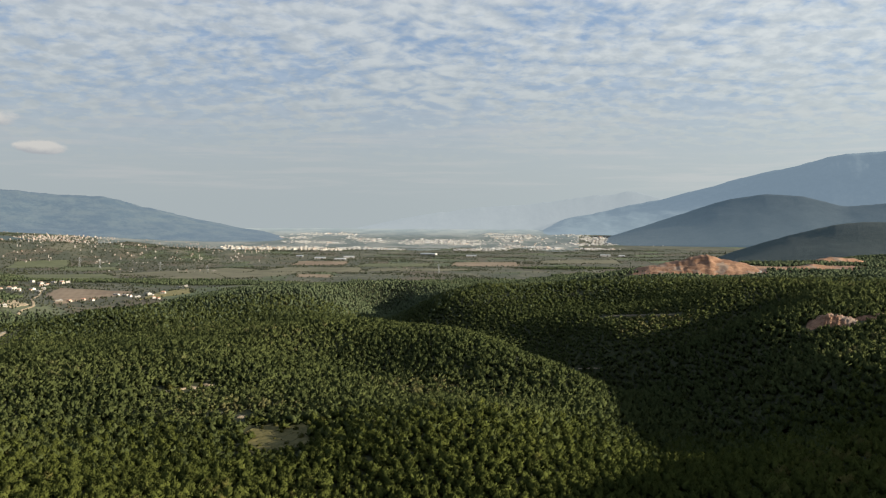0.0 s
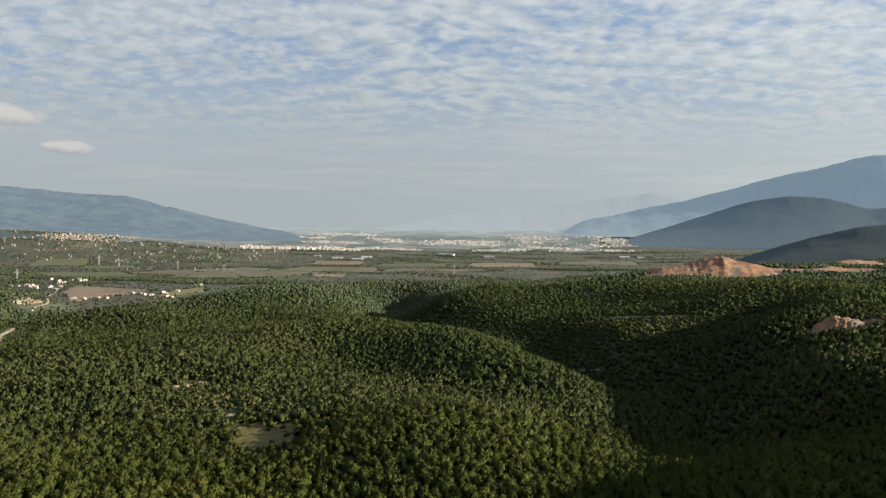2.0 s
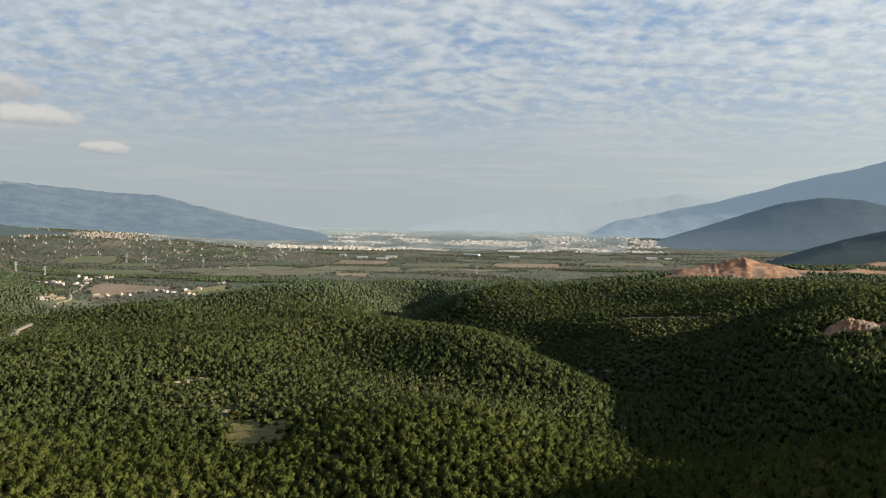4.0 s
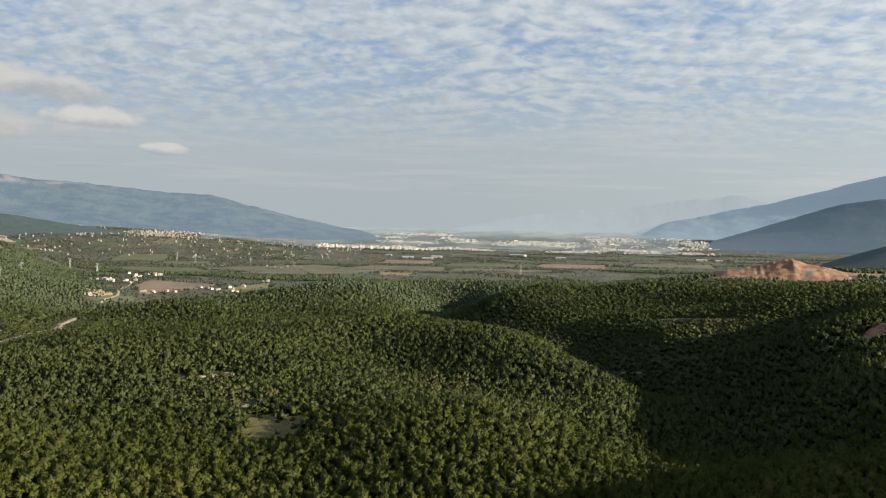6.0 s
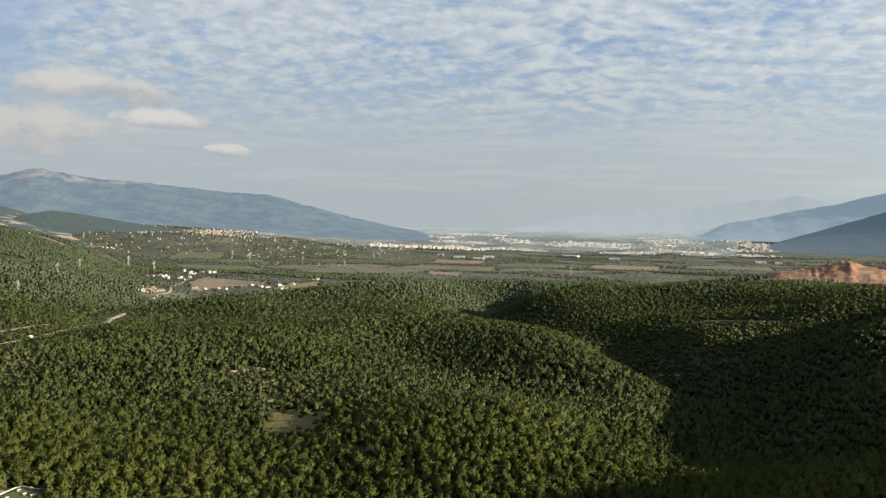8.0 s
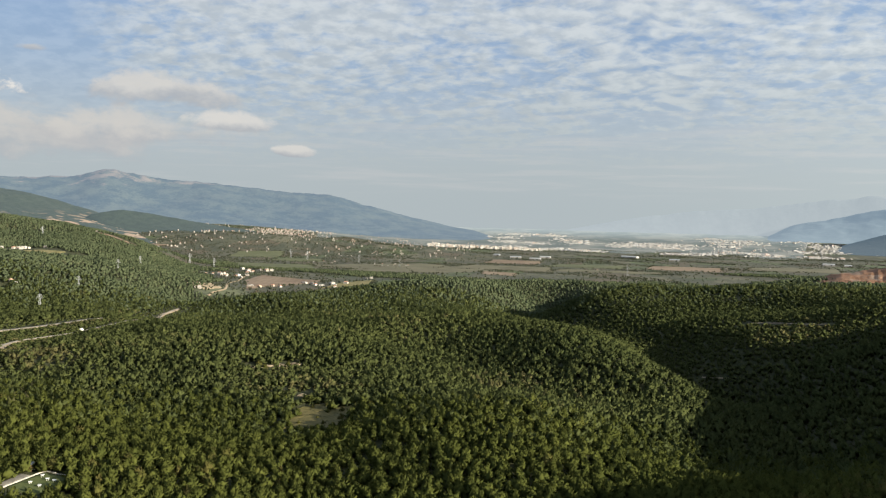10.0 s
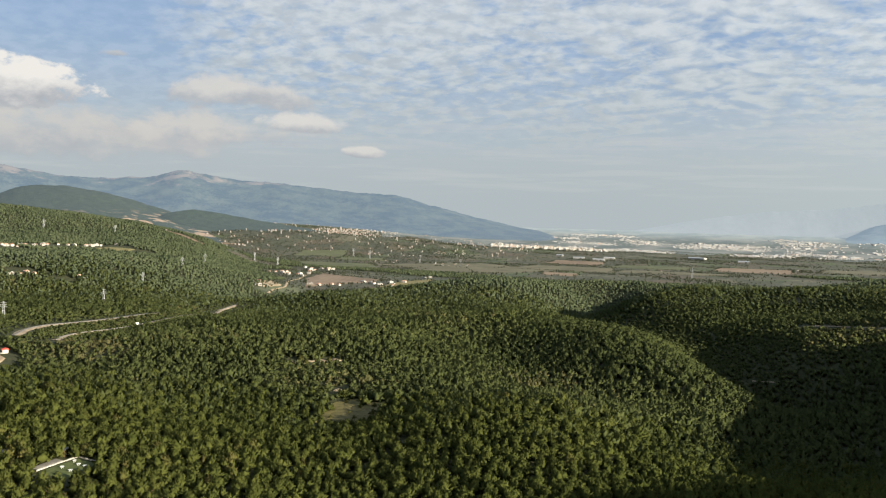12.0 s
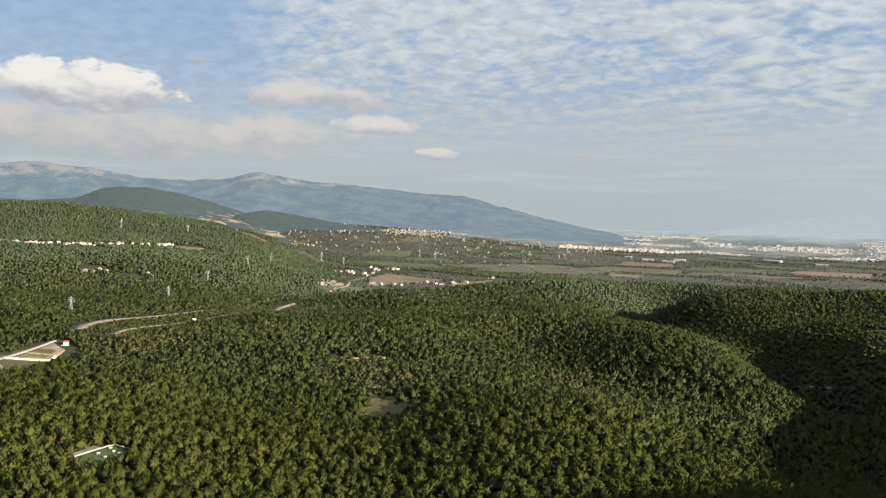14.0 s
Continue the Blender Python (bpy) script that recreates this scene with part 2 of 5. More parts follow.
def height(x, y):
    """Height of the ground at x, y (arrays)."""
    x, y = np.asarray(x, float), np.asarray(y, float)
    r = np.hypot(x, y)
    edge = np.interp(x, (-1600, -1100, -750, -500, -300, 0, 300, 800), (2000, 1750, 1250, 1020, 1350, 1400, 1450, 1750))
    foothills = 1 - smooth(y - edge, -260, 160)
    level = 50 + 38 * smooth(x, 70, 330) + 32 * smooth(-x, 520, 1050)
    z = 20.0 + (level - 20) * foothills * (1 - smooth(r, 2600, 3200)) + 45.0 * smooth(r, 3300, 4900)
    for hx, hy, a, b, turn, h in LAND:
        c, s = math.cos(radians(turn)), math.sin(radians(turn))
        u, v = ((x - hx) * c + (y - hy) * s) / a, (-(x - hx) * s + (y - hy) * c) / b
        z = z + h * np.exp(-0.5 * (u * u + v * v))
    rough = smooth(z, 26, 45)
    z = z + rough * (1.1 * np.sin(x / 31 + 1.3 * np.sin(y / 47)) + 0.9 * np.sin(y / 23 + 1.1 * np.sin(x / 29)))
    return z


ROAD_UPPER = [(-379, 464), (-401, 492), (-413, 520), (-418, 550), (-416, 578), (-407, 598), (-400, 620), (-397, 645)]
ROAD_LOWER = [(-336, 460), (-356, 490), (-365, 515), (-362, 540), (-354, 562), (-352, 593), (-366, 645), (-405, 725), (-448, 800), (-456, 846)]
ROAD_VILLAGE = [(-572, 1090), (-584, 1120), (-588, 1165), (-640, 1260), (-675, 1351), (-722, 1455), (-760, 1540)]
ROAD_QUARRY = [(437, 1118), (452, 1180), (470, 1260), (490, 1400), (520, 1560)]
TRACK_HILL = [(150, 752), (166, 747), (180, 735), (196, 715), (206, 708)]
VALLEY_ROAD = [(112, 668), (122, 662), (134, 655)]
# open ground in the woods: x, y, reach along x, reach along y
GLADES = [(-82, 408, 16, 18), (-62, 428, 22, 5), (-96, 426, 10, 8), (-112, 446, 4, 14), (-291, 336, 10, 14), (-130, 266, 11, 14), (-164, 265, 6, 8), (340, 1125, 105, 34), (520, 1165, 90, 30),
          (272, 557, 27, 14), (-168, 504, 14, 7), (-154, 516, 8, 7), (-128, 456, 6, 6), (-430, 1050, 60, 40), (-720, 775, 26, 16), (-655, 780, 20, 12), (-1010, 960, 95, 40), (-905, 1105, 50, 50),
          (-960, 1045, 50, 40), (-850, 1110, 50, 30), (-1816, 1779, 90, 45), (-1740, 1800, 60, 30), (-1650, 1870, 80, 35), (-1590, 1985, 70, 40), (-1500, 2050, 80, 50),
          (-1390, 2130, 110, 90), (-1080, 1540, 60, 35), (-975, 1370, 40, 22), (-1200, 1900, 120, 60), (-1300, 1990, 90, 70)]
# scrub, where only low bushes grow: x, y, reach along x, reach along y
YARD_CLEAR = [(-350, 424), (-328, 356), (-282, 324), (-274, 342), (-284, 374), (-312, 412)]
SCRUB = [(-135, 480, 50, 50), (-100, 452, 40, 22), (170, 705, 50, 45), (-368, 570, 46, 100), (-300, 430, 50, 60)]


def along(pts, step_m=8.0):
    """Evenly spaced places on a soft line through the points."""
    p = np.array(pts, float)
    d = np.concatenate([[0], np.cumsum(np.hypot(*np.diff(p, axis=0).T))])
    q = np.arange(0, d[-1] + 0.01, step_m)
    out = np.stack([np.interp(q, d, p[:, 0]), np.interp(q, d, p[:, 1])], -1)
    for _ in range(6):
        out[1:-1] = (out[:-2] + 2 * out[1:-1] + out[2:]) / 4
    return out


def near_line(x, y, pts, reach):
    p = along(pts, 14.0)
    best = np.full(np.shape(x), 1e9)
    for px, py in p:
        best = np.minimum(best, (x - px) ** 2 + (y - py) ** 2)
    return best < reach * reach


def wooded(x, y):
    """1 where the pine woods stand, 0 on the open plain."""
    x, y = np.asarray(x, float), np.asarray(y, float)
    edge = np.interp(x, (-1900, -1400, -900, -760, -700, -640, -600, -520, -420, -330, -100, 150, 300, 500, 900),
                    (2400, 2000, 1500, 1420, 1340, 1170, 1085, 1160, 1330, 1600, 1740, 1760, 1900, 2100, 2600))
    edge = edge + 25 * np.sin(x / 37) + 18 * np.sin(x / 13 + y / 60)
    low = 1 - smooth(y - edge, -15, 15)
    high = smooth(height(x, y), 66, 84) * (1 - smooth(y - 1.2 * x, 3300, 3500))
    for bx, by, a, b in ((-620, 1700, 230, 42), (-430, 1640, 160, 40), (-990, 1560, 120, 60), (-900, 1600, 60, 40), (-1000, 1760, 90, 40), (330, 2130, 130, 40), (-880, 1700, 60, 30)):
        high = np.maximum(high, 1 - smooth(((x - bx) / a) ** 2 + ((y - by) / b) ** 2, 0.8, 1.2))
    return np.clip(np.maximum(low, high), 0, 1)


def glade(x, y):
    """True on cleared ground and along the roads."""
    out = np.zeros(np.shape(x), bool)
    for gx, gy, a, b in GLADES:
        out |= ((x - gx) / a) ** 2 + ((y - gy) / b) ** 2 < 1 + 0.25 * np.sin(x / 5) * np.sin(y / 4)
    inside = np.ones(np.shape(x), bool)
    for (ax, ay), (bx, by) in zip(YARD_CLEAR, YARD_CLEAR[1:] + YARD_CLEAR[:1]):
        inside &= (bx - ax) * (y - ay) - (by - ay) * (x - ax) > 0
    out |= inside
    for pts, reach in ((ROAD_UPPER, 8), (ROAD_LOWER, 6), (ROAD_VILLAGE, 9), (ROAD_QUARRY, 12), (TRACK_HILL, 6), (VALLEY_ROAD, 3)):
        out |= near_line(x, y, pts, reach)
    return out


def stunted(x, y):
    """How tall the trees grow here, against the full height."""
    out = np.ones(np.shape(x))
    for gx, gy, a, b in SCRUB:
        f = 1 - smooth(((x - gx) / a) ** 2 + ((y - gy) / b) ** 2, 0.5, 1.1)
        out = np.minimum(out, 1 - (0.30 + 0.12 * np.sin(x / 7) * np.sin(y / 9)) * f)
    for pts in (ROAD_UPPER, ROAD_LOWER):
        out = np.where(near_line(x, y, pts, 28), np.minimum(out, 0.5), out)
        out = np.where(near_line(x, y, pts, 16), np.minimum(out, 0.34), out)
    stony = 1 - smooth(((x - 130) / 190) ** 2 + ((y - 790) / 160) ** 2, 0.6, 1.1)
    out = np.minimum(out, 1 - 0.36 * stony)
    out = np.where((np.abs(x + 86) < 22) & (y > 368) & (y < 398), np.minimum(out, 0.62), out)
    return out


def mesh_from(name, verts, faces, mat, smooth_faces=False, tint=None):
    """A mesh from arrays of corners and of equally long faces."""
    me = bpy.data.meshes.new(name)
    nv, (nf, n) = len(verts), faces.shape
    me.vertices.add(nv)
    me.vertices.foreach_set("co", np.ascontiguousarray(verts, np.float32).ravel())
    me.loops.add(nf * n)
    me.loops.foreach_set("vertex_index", np.ascontiguousarray(faces, np.int32).ravel())
    me.polygons.add(nf)
    me.polygons.foreach_set("loop_start", np.arange(0, nf * n, n, dtype=np.int32))
    me.polygons.foreach_set("use_smooth", np.full(nf, smooth_faces))
    me.materials.append(mat)
    me.update(calc_edges=True)
    if tint is not None:
        a = me.attributes.new("tint", "FLOAT", "POINT")
        a.data.foreach_set("value", np.ascontiguousarray(tint, np.float32))
    return me


def grid_faces(rows, cols, closed=False):
    i, j = np.meshgrid(np.arange(rows - 1), np.arange(cols if closed else cols - 1), indexing="ij")
    j2 = (j + 1) % cols
    return np.stack([i * cols + j, i * cols + j2, (i + 1) * cols + j2, (i + 1) * cols + j], -1).reshape(-1, 4)


def build_ground():
    az = np.radians(np.concatenate([np.arange(-75, 45, 0.55), np.arange(45, 285, 5.0)]))
    r = np.concatenate([[0.5], np.concatenate([np.geomspace(25, 150, 20), np.geomspace(155, 4950, 270)])])
    rr, aa = np.meshgrid(r, az, indexing="ij")
    x, y = rr * np.sin(aa), rr * np.cos(aa)
    z = height(x, y)
    faces = grid_faces(len(r), len(az), True)[:, ::-1]
    me = mesh_from("ground", np.stack([x, y, z], -1).reshape(-1, 3), faces, GROUND, True)
    a = me.attributes.new("wooded", "FLOAT", "POINT")
    a.data.foreach_set("value", np.ascontiguousarray(wooded(x, y).ravel(), np.float32))
    tagged(new("ground", me), "rolling foothills running out to a farmed valley plain", "ground", kind="structure")


build_ground()


# ---- far mountains ----
def range_material(name, low, high, glow, strength, scale=0.004, earth=None, crags=None, haze=None):
    m, k = material(name)
    p = k.add("ShaderNodeTexCoord").outputs["Object"]
    f = k.math("ADD", k.math("MULTIPLY", k.noise(p, scale, 6.0, 0.6), 0.7), k.math("MULTIPLY", k.noise(p, scale * 8, 4.0), 0.3))
    c = k.mix(k.step(f, 0.4, 0.62), low, high)
    if earth:
        # ochre cuttings and terraces on the lower slopes
        spots = k.step(k.noise(k.vec("MULTIPLY", p, (1.0, 1.0, 3.0)), 0.017, 4.0, 0.6), 0.55, 0.60)
        c = k.mix(k.math("MULTIPLY", spots, k.step(k.split(p)[2], earth, earth - 45.0)), c, (0.26, 0.18, 0.12))
    z = k.split(p)[2]
    if crags:
        # bare limestone near the crests
        rock = k.math("MULTIPLY", k.step(k.math("ADD", z, k.math("MULTIPLY", k.noise(p, 0.009, 8.0, 0.72), 380.0)), crags, crags + 60.0), 0.85)
        c = k.mix(rock, c, (0.118, 0.096, 0.080))
    # distance haze painted as emission, with an optional haze colour low down
    haze_glow = k.mix(k.step(z, 45.0, 270.0), haze or glow, glow)
    finish(k, c, 0.95, f, 0.5, 8.0, glow=(haze_glow, strength * SKY))
    return m


def mountain(name, label, crest, r_front, r_crest, mat, foot=30.0, seed=0.0, rugged=10.0, depth=26, jag=2.0):
    """A range whose crest runs through (bearing in degrees, height) at the distance r_crest."""
    b = np.array([c[0] for c in crest], float)
    h = np.array([c[1] for c in crest], float)
    az = np.arange(b[0], b[-1] + 0.01, 0.12)
    w = 0.35
    top = sum(np.interp(az + d * w, b, h) for d in (-1, 0, 1)) / 3
    teeth = jag * np.array([noise.fractal(Vector((a * 1.1 + seed, seed, 0)), 0.7, 2.0, 5) for a in az]) * np.clip((top - foot) / 120, 0, 1)
    rows = []
    for i in range(depth + 1):
        f = i / depth
        x, y = (r_front + (r_crest - r_front) * f) * np.sin(np.radians(az)), (r_front + (r_crest - r_front) * f) * np.cos(np.radians(az))
        rise = np.maximum(top - foot, 0) * f ** 1.1 + teeth * f ** 9
        fold = np.array([noise.fractal(Vector((a / 210 + seed, b / 210, 0.3 * seed)), 0.9, 2.1, 6) for a, b in zip(x, y)])
        spur = 1 - np.abs(np.array([noise.fractal(Vector((a / 420 + 3 * seed, b / 420, 1.7)), 0.8, 2.0, 4) for a, b in zip(x, y)])) * 1.6
        body = np.clip((top - foot) / 160, 0, 1) * (0.25 + f) * np.clip((1.0 - f) * 4 + 0.45, 0, 1)
        rise = rise + (fold * 1.5 + spur * 2.0 * (1 - f)) * rugged * body
        rows.append(np.stack([x, y, foot * f + height(x, y) * (1 - f) - 3 + rise], -1))
    back = rows[-1].copy()
    behind = min(350.0, 4945.0 - r_crest)
    back[:, :2] *= (r_crest + behind) / r_crest
    back[:, 2] -= 0.35 * behind
    rows.append(back)
    rows[0][:, 2] = foot - 25
    v = np.concatenate(rows)
    me = mesh_from(name, v, grid_faces(len(rows), len(az))[:, ::-1], mat, True)
    return tagged(new(name, me), label, "mountain", kind="structure")


# far ranges: the haze is put into their colours and emission
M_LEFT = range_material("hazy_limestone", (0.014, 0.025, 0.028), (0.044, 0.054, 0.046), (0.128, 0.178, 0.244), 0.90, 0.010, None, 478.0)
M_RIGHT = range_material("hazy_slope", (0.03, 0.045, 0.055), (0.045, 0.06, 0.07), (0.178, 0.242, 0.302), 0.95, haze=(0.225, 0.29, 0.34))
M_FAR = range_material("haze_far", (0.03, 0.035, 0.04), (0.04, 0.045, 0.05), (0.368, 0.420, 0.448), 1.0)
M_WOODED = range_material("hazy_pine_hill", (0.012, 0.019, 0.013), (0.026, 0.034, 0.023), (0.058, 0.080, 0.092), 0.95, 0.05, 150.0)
# near-black base stands in for the shade on this slope
M_SHADED = range_material("painted_shade_pine_hill", (0.005, 0.009, 0.009), (0.009, 0.014, 0.013), (0.016, 0.029, 0.036), 0.9, 0.06)
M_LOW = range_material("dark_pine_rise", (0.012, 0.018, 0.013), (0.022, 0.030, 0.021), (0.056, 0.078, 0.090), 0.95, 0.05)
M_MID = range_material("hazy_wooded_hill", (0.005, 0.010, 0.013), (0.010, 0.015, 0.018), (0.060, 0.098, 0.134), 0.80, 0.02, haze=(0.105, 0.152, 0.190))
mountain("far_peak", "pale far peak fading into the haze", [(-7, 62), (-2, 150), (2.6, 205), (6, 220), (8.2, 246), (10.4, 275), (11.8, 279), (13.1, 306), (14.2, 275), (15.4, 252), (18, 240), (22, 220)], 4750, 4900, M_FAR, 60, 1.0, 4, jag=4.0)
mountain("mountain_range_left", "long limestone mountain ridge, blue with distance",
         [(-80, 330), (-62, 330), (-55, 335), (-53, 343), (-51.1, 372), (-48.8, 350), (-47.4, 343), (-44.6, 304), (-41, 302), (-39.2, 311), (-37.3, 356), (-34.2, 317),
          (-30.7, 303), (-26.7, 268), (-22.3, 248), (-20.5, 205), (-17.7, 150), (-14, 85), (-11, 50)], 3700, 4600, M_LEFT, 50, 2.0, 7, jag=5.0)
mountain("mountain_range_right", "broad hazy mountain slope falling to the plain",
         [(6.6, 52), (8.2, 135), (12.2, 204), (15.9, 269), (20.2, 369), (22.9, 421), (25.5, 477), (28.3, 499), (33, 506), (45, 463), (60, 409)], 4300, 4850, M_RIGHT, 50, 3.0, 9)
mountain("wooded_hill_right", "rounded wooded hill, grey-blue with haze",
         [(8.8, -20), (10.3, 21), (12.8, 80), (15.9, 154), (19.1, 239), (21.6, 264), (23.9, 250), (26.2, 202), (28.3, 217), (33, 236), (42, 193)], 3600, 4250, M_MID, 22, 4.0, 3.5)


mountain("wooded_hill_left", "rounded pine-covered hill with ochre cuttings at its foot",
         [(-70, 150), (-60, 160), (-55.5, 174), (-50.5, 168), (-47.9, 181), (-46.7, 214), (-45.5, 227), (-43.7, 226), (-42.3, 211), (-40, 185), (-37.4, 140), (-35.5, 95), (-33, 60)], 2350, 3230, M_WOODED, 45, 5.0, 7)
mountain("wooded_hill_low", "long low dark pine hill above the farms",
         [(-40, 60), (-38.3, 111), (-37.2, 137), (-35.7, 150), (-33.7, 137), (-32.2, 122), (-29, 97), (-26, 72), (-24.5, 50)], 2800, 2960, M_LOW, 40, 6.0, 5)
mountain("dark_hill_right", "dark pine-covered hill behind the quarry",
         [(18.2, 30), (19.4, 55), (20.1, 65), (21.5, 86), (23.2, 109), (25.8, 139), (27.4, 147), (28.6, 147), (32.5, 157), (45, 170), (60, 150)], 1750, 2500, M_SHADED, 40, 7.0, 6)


# ---- the pine woods ----
rng = np.random.default_rng(7)


def pine_crown(tufts, lobes, seed, core=2, slender=1.0):
    """Corners, faces and outward normals of a ragged pine crown, 1 m high and about 0.7 m wide, with its foot at z = 0:
    upswept tufts of needles on whorls of branches, round a darker solid heart."""
    g = np.random.default_rng(seed)
    vs, fs = [], []
    fat, lean = g.uniform(0.85, 1.15) * slender, g.normal(0, 0.05, 2)
    bulge = g.uniform(0.45, 0.75)

    def reach(t):
        return fat * 0.40 * (1.02 - t) ** bulge * min(1.0, 0.55 + 1.9 * t)

    arms = [(g.uniform(0, 6.28), g.uniform(0.75, 1.25)) for _ in range(lobes)]
    n, rings = ((4, (0.04, 0.50)), (6, (0.06, 0.42)), (7, (0.05, 0.30, 0.62)))[core]
    inner = 0.80 if tufts else 1.0
    for t in rings:
        for q in range(n):
            a = q * 6.2832 / n + t * 2
            r = reach(t) * g.uniform(0.7, 1.12) * inner
            vs.append((math.cos(a) * r + lean[0] * t, math.sin(a) * r + lean[1] * t, 0.02 + 0.90 * t + g.normal(0, 0.03)))
    vs.append((lean[0], lean[1], 0.88 if tufts else 0.97))
    for k in range(len(rings) - 1):
        for q in range(n):
            a, b = k * n + q, k * n + (q + 1) % n
            fs += [(a, b, b + n), (a, b + n, a + n)]
    top = len(vs) - 1
    fs += [((len(rings) - 1) * n + q, (len(rings) - 1) * n + (q + 1) % n, top) for q in range(n)]
    for i in range(tufts):
        t = ((i + 0.5) / tufts) ** 1.1
        t = min(0.97, max(0.0, t + g.normal(0, 0.03)))
        a, far = arms[g.integers(0, lobes)]
        a = a + g.normal(0, 0.45) if g.uniform() < 0.7 else g.uniform(0, 6.28)
        r = reach(t) * far * g.uniform(0.68, 1.0)
        p = np.array([math.cos(a) * r + lean[0] * t, math.sin(a) * r + lean[1] * t, 0.03 + 0.92 * t])
        d = np.array([math.cos(a) * (0.9 - 0.6 * t), math.sin(a) * (0.9 - 0.6 * t), 0.55 + 0.9 * t]) + g.normal(0, 0.22, 3)
        d /= np.linalg.norm(d)
        s = (0.030 + 0.17 * reach(t)) * g.uniform(0.7, 1.3) * (150 / max(tufts, 10)) ** 0.36
        e1 = np.cross(d, g.normal(size=3))
        e1 /= np.linalg.norm(e1)
        e2 = np.cross(d, e1)
        n = len(vs)
        for q in range(3):
            w = q * 2.0944
            vs.append(p - d * s * 0.35 + (e1 * math.cos(w) + e2 * math.sin(w)) * s * 0.55)
        vs.append(p + d * s * 1.6)
        fs += [(n, n + 1, n + 3), (n + 1, n + 2, n + 3), (n + 2, n, n + 3)]
    v = np.array(vs)
    out = v - np.array([0, 0, 0.30])
    out[:, 2] *= 0.55
    out = out / np.maximum(np.linalg.norm(out, axis=1), 1e-6)[:, None] + g.normal(0, 0.42, out.shape)
    return v, np.array(fs), out / np.linalg.norm(out, axis=1)[:, None]


def rounded(me, normals):
    """Gives needle tufts the soft shading of the whole crown's form."""
    me.polygons.foreach_set("use_smooth", np.full(len(me.polygons), True))
    me.normals_split_custom_set_from_vertices(np.ascontiguousarray(normals, np.float32))
    return me


def scatter(protos, x, y, tall, wide, lift=0.0):
    """Copies of the crowns on the ground, as one set of corners and faces."""
    z = height(x, y) + lift
    vs, fs, ts, ns, base = [], [], [], [], 0
    pick = rng.integers(0, len(protos), len(x))
    turn = rng.uniform(0, 6.28, len(x))
    shade = rng.normal(0.42, 0.17, len(x)) + 0.16 * np.sin(x / 43 + 2 * np.sin(y / 61)) + 0.12 * np.sin(y / 37 + 1.5 * np.sin(x / 29))
    for gx, gy, a, b in SCRUB + [(-20, 575, 45, 70)]:
        shade = shade + 0.38 * (1 - smooth(((x - gx) / a) ** 2 + ((y - gy) / b) ** 2, 0.2, 1.2)) * rng.uniform(0.3, 1.2, len(x))
    # shade of these slopes painted in as a darker needle tint
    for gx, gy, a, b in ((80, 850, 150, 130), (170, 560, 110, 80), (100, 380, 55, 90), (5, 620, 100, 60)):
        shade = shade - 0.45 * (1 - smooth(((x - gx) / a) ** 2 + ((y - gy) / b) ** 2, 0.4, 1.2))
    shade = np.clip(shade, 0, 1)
    for i, (v, f, out) in enumerate(protos):
        w = np.where(pick == i)[0]
        if not len(w):
            continue
        c, s = np.cos(turn[w])[:, None], np.sin(turn[w])[:, None]
        px, py, pz = v[:, 0][None], v[:, 1][None], v[:, 2][None]
        q = np.stack([x[w][:, None] + (px * c - py * s) * wide[w][:, None], y[w][:, None] + (px * s + py * c) * wide[w][:, None],
                      z[w][:, None] + pz * tall[w][:, None]], -1)
        vs.append(q.reshape(-1, 3))
        fs.append((f[None] + base + (np.arange(len(w)) * len(v))[:, None, None]).reshape(-1, f.shape[1]))
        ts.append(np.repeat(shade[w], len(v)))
        ox, oy, oz = out[:, 0][None], out[:, 1][None], np.repeat(out[:, 2][None], len(w), 0)
        ns.append(np.stack([ox * c - oy * s, ox * s + oy * c, oz], -1).reshape(-1, 3))
        base += len(w) * len(v)
    return np.concatenate(vs), np.concatenate(fs), np.concatenate(ts), np.concatenate(ns)


def sites(r0, r1, gap, keep=1.0, seen=True, blend=(0.0, 0.0)):
    """Jittered places in the woods between two distances, in the sector that the flight overlooks or outside it."""
    n = int(r1 / gap)
    gx, gy = np.meshgrid(np.arange(-n, n + 1) * gap, np.arange(-n // 5, n + 1) * gap)
    x, y = gx.ravel(), gy.ravel()
    x = x + np.repeat(np.arange(len(gy)) % 2, gx.shape[1]) * gap * 0.5
    x, y = x + rng.uniform(-0.52, 0.52, len(x)) * gap, y + rng.uniform(-0.52, 0.52, len(x)) * gap
    r = np.hypot(x, y)
    r = r + np.where(r < (r0 + r1) / 2, blend[0], blend[1]) * rng.uniform(-1, 1, len(r))
    sector = (np.degrees(np.arctan2(x, y)) < 32) & (np.degrees(np.arctan2(x - 124, y - 42)) > -58) & (y > 60)
    ok = (r >= r0) & (r < r1) & (sector == seen)
    x, y = x[ok], y[ok]
    ok = (rng.uniform(0, 1, len(x)) < wooded(x, y) * keep) & ~glade(x, y)
    return x[ok], y[ok]


def wood(name, label, protos, x, y, lo, hi, mat=None, spread=(1.25, 1.7)):
    full = lo + (hi - lo) * rng.beta(1.6, 1.9, len(x)) * (1 + 0.25 * np.sin(x / 17 + 2 * np.sin(y / 23)))
    tall = full * stunted(x, y)
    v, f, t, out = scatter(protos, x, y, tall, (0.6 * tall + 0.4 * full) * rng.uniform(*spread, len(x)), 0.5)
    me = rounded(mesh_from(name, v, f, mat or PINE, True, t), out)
    return tagged(new(name, me), label, "pine trees", kind="stuff")


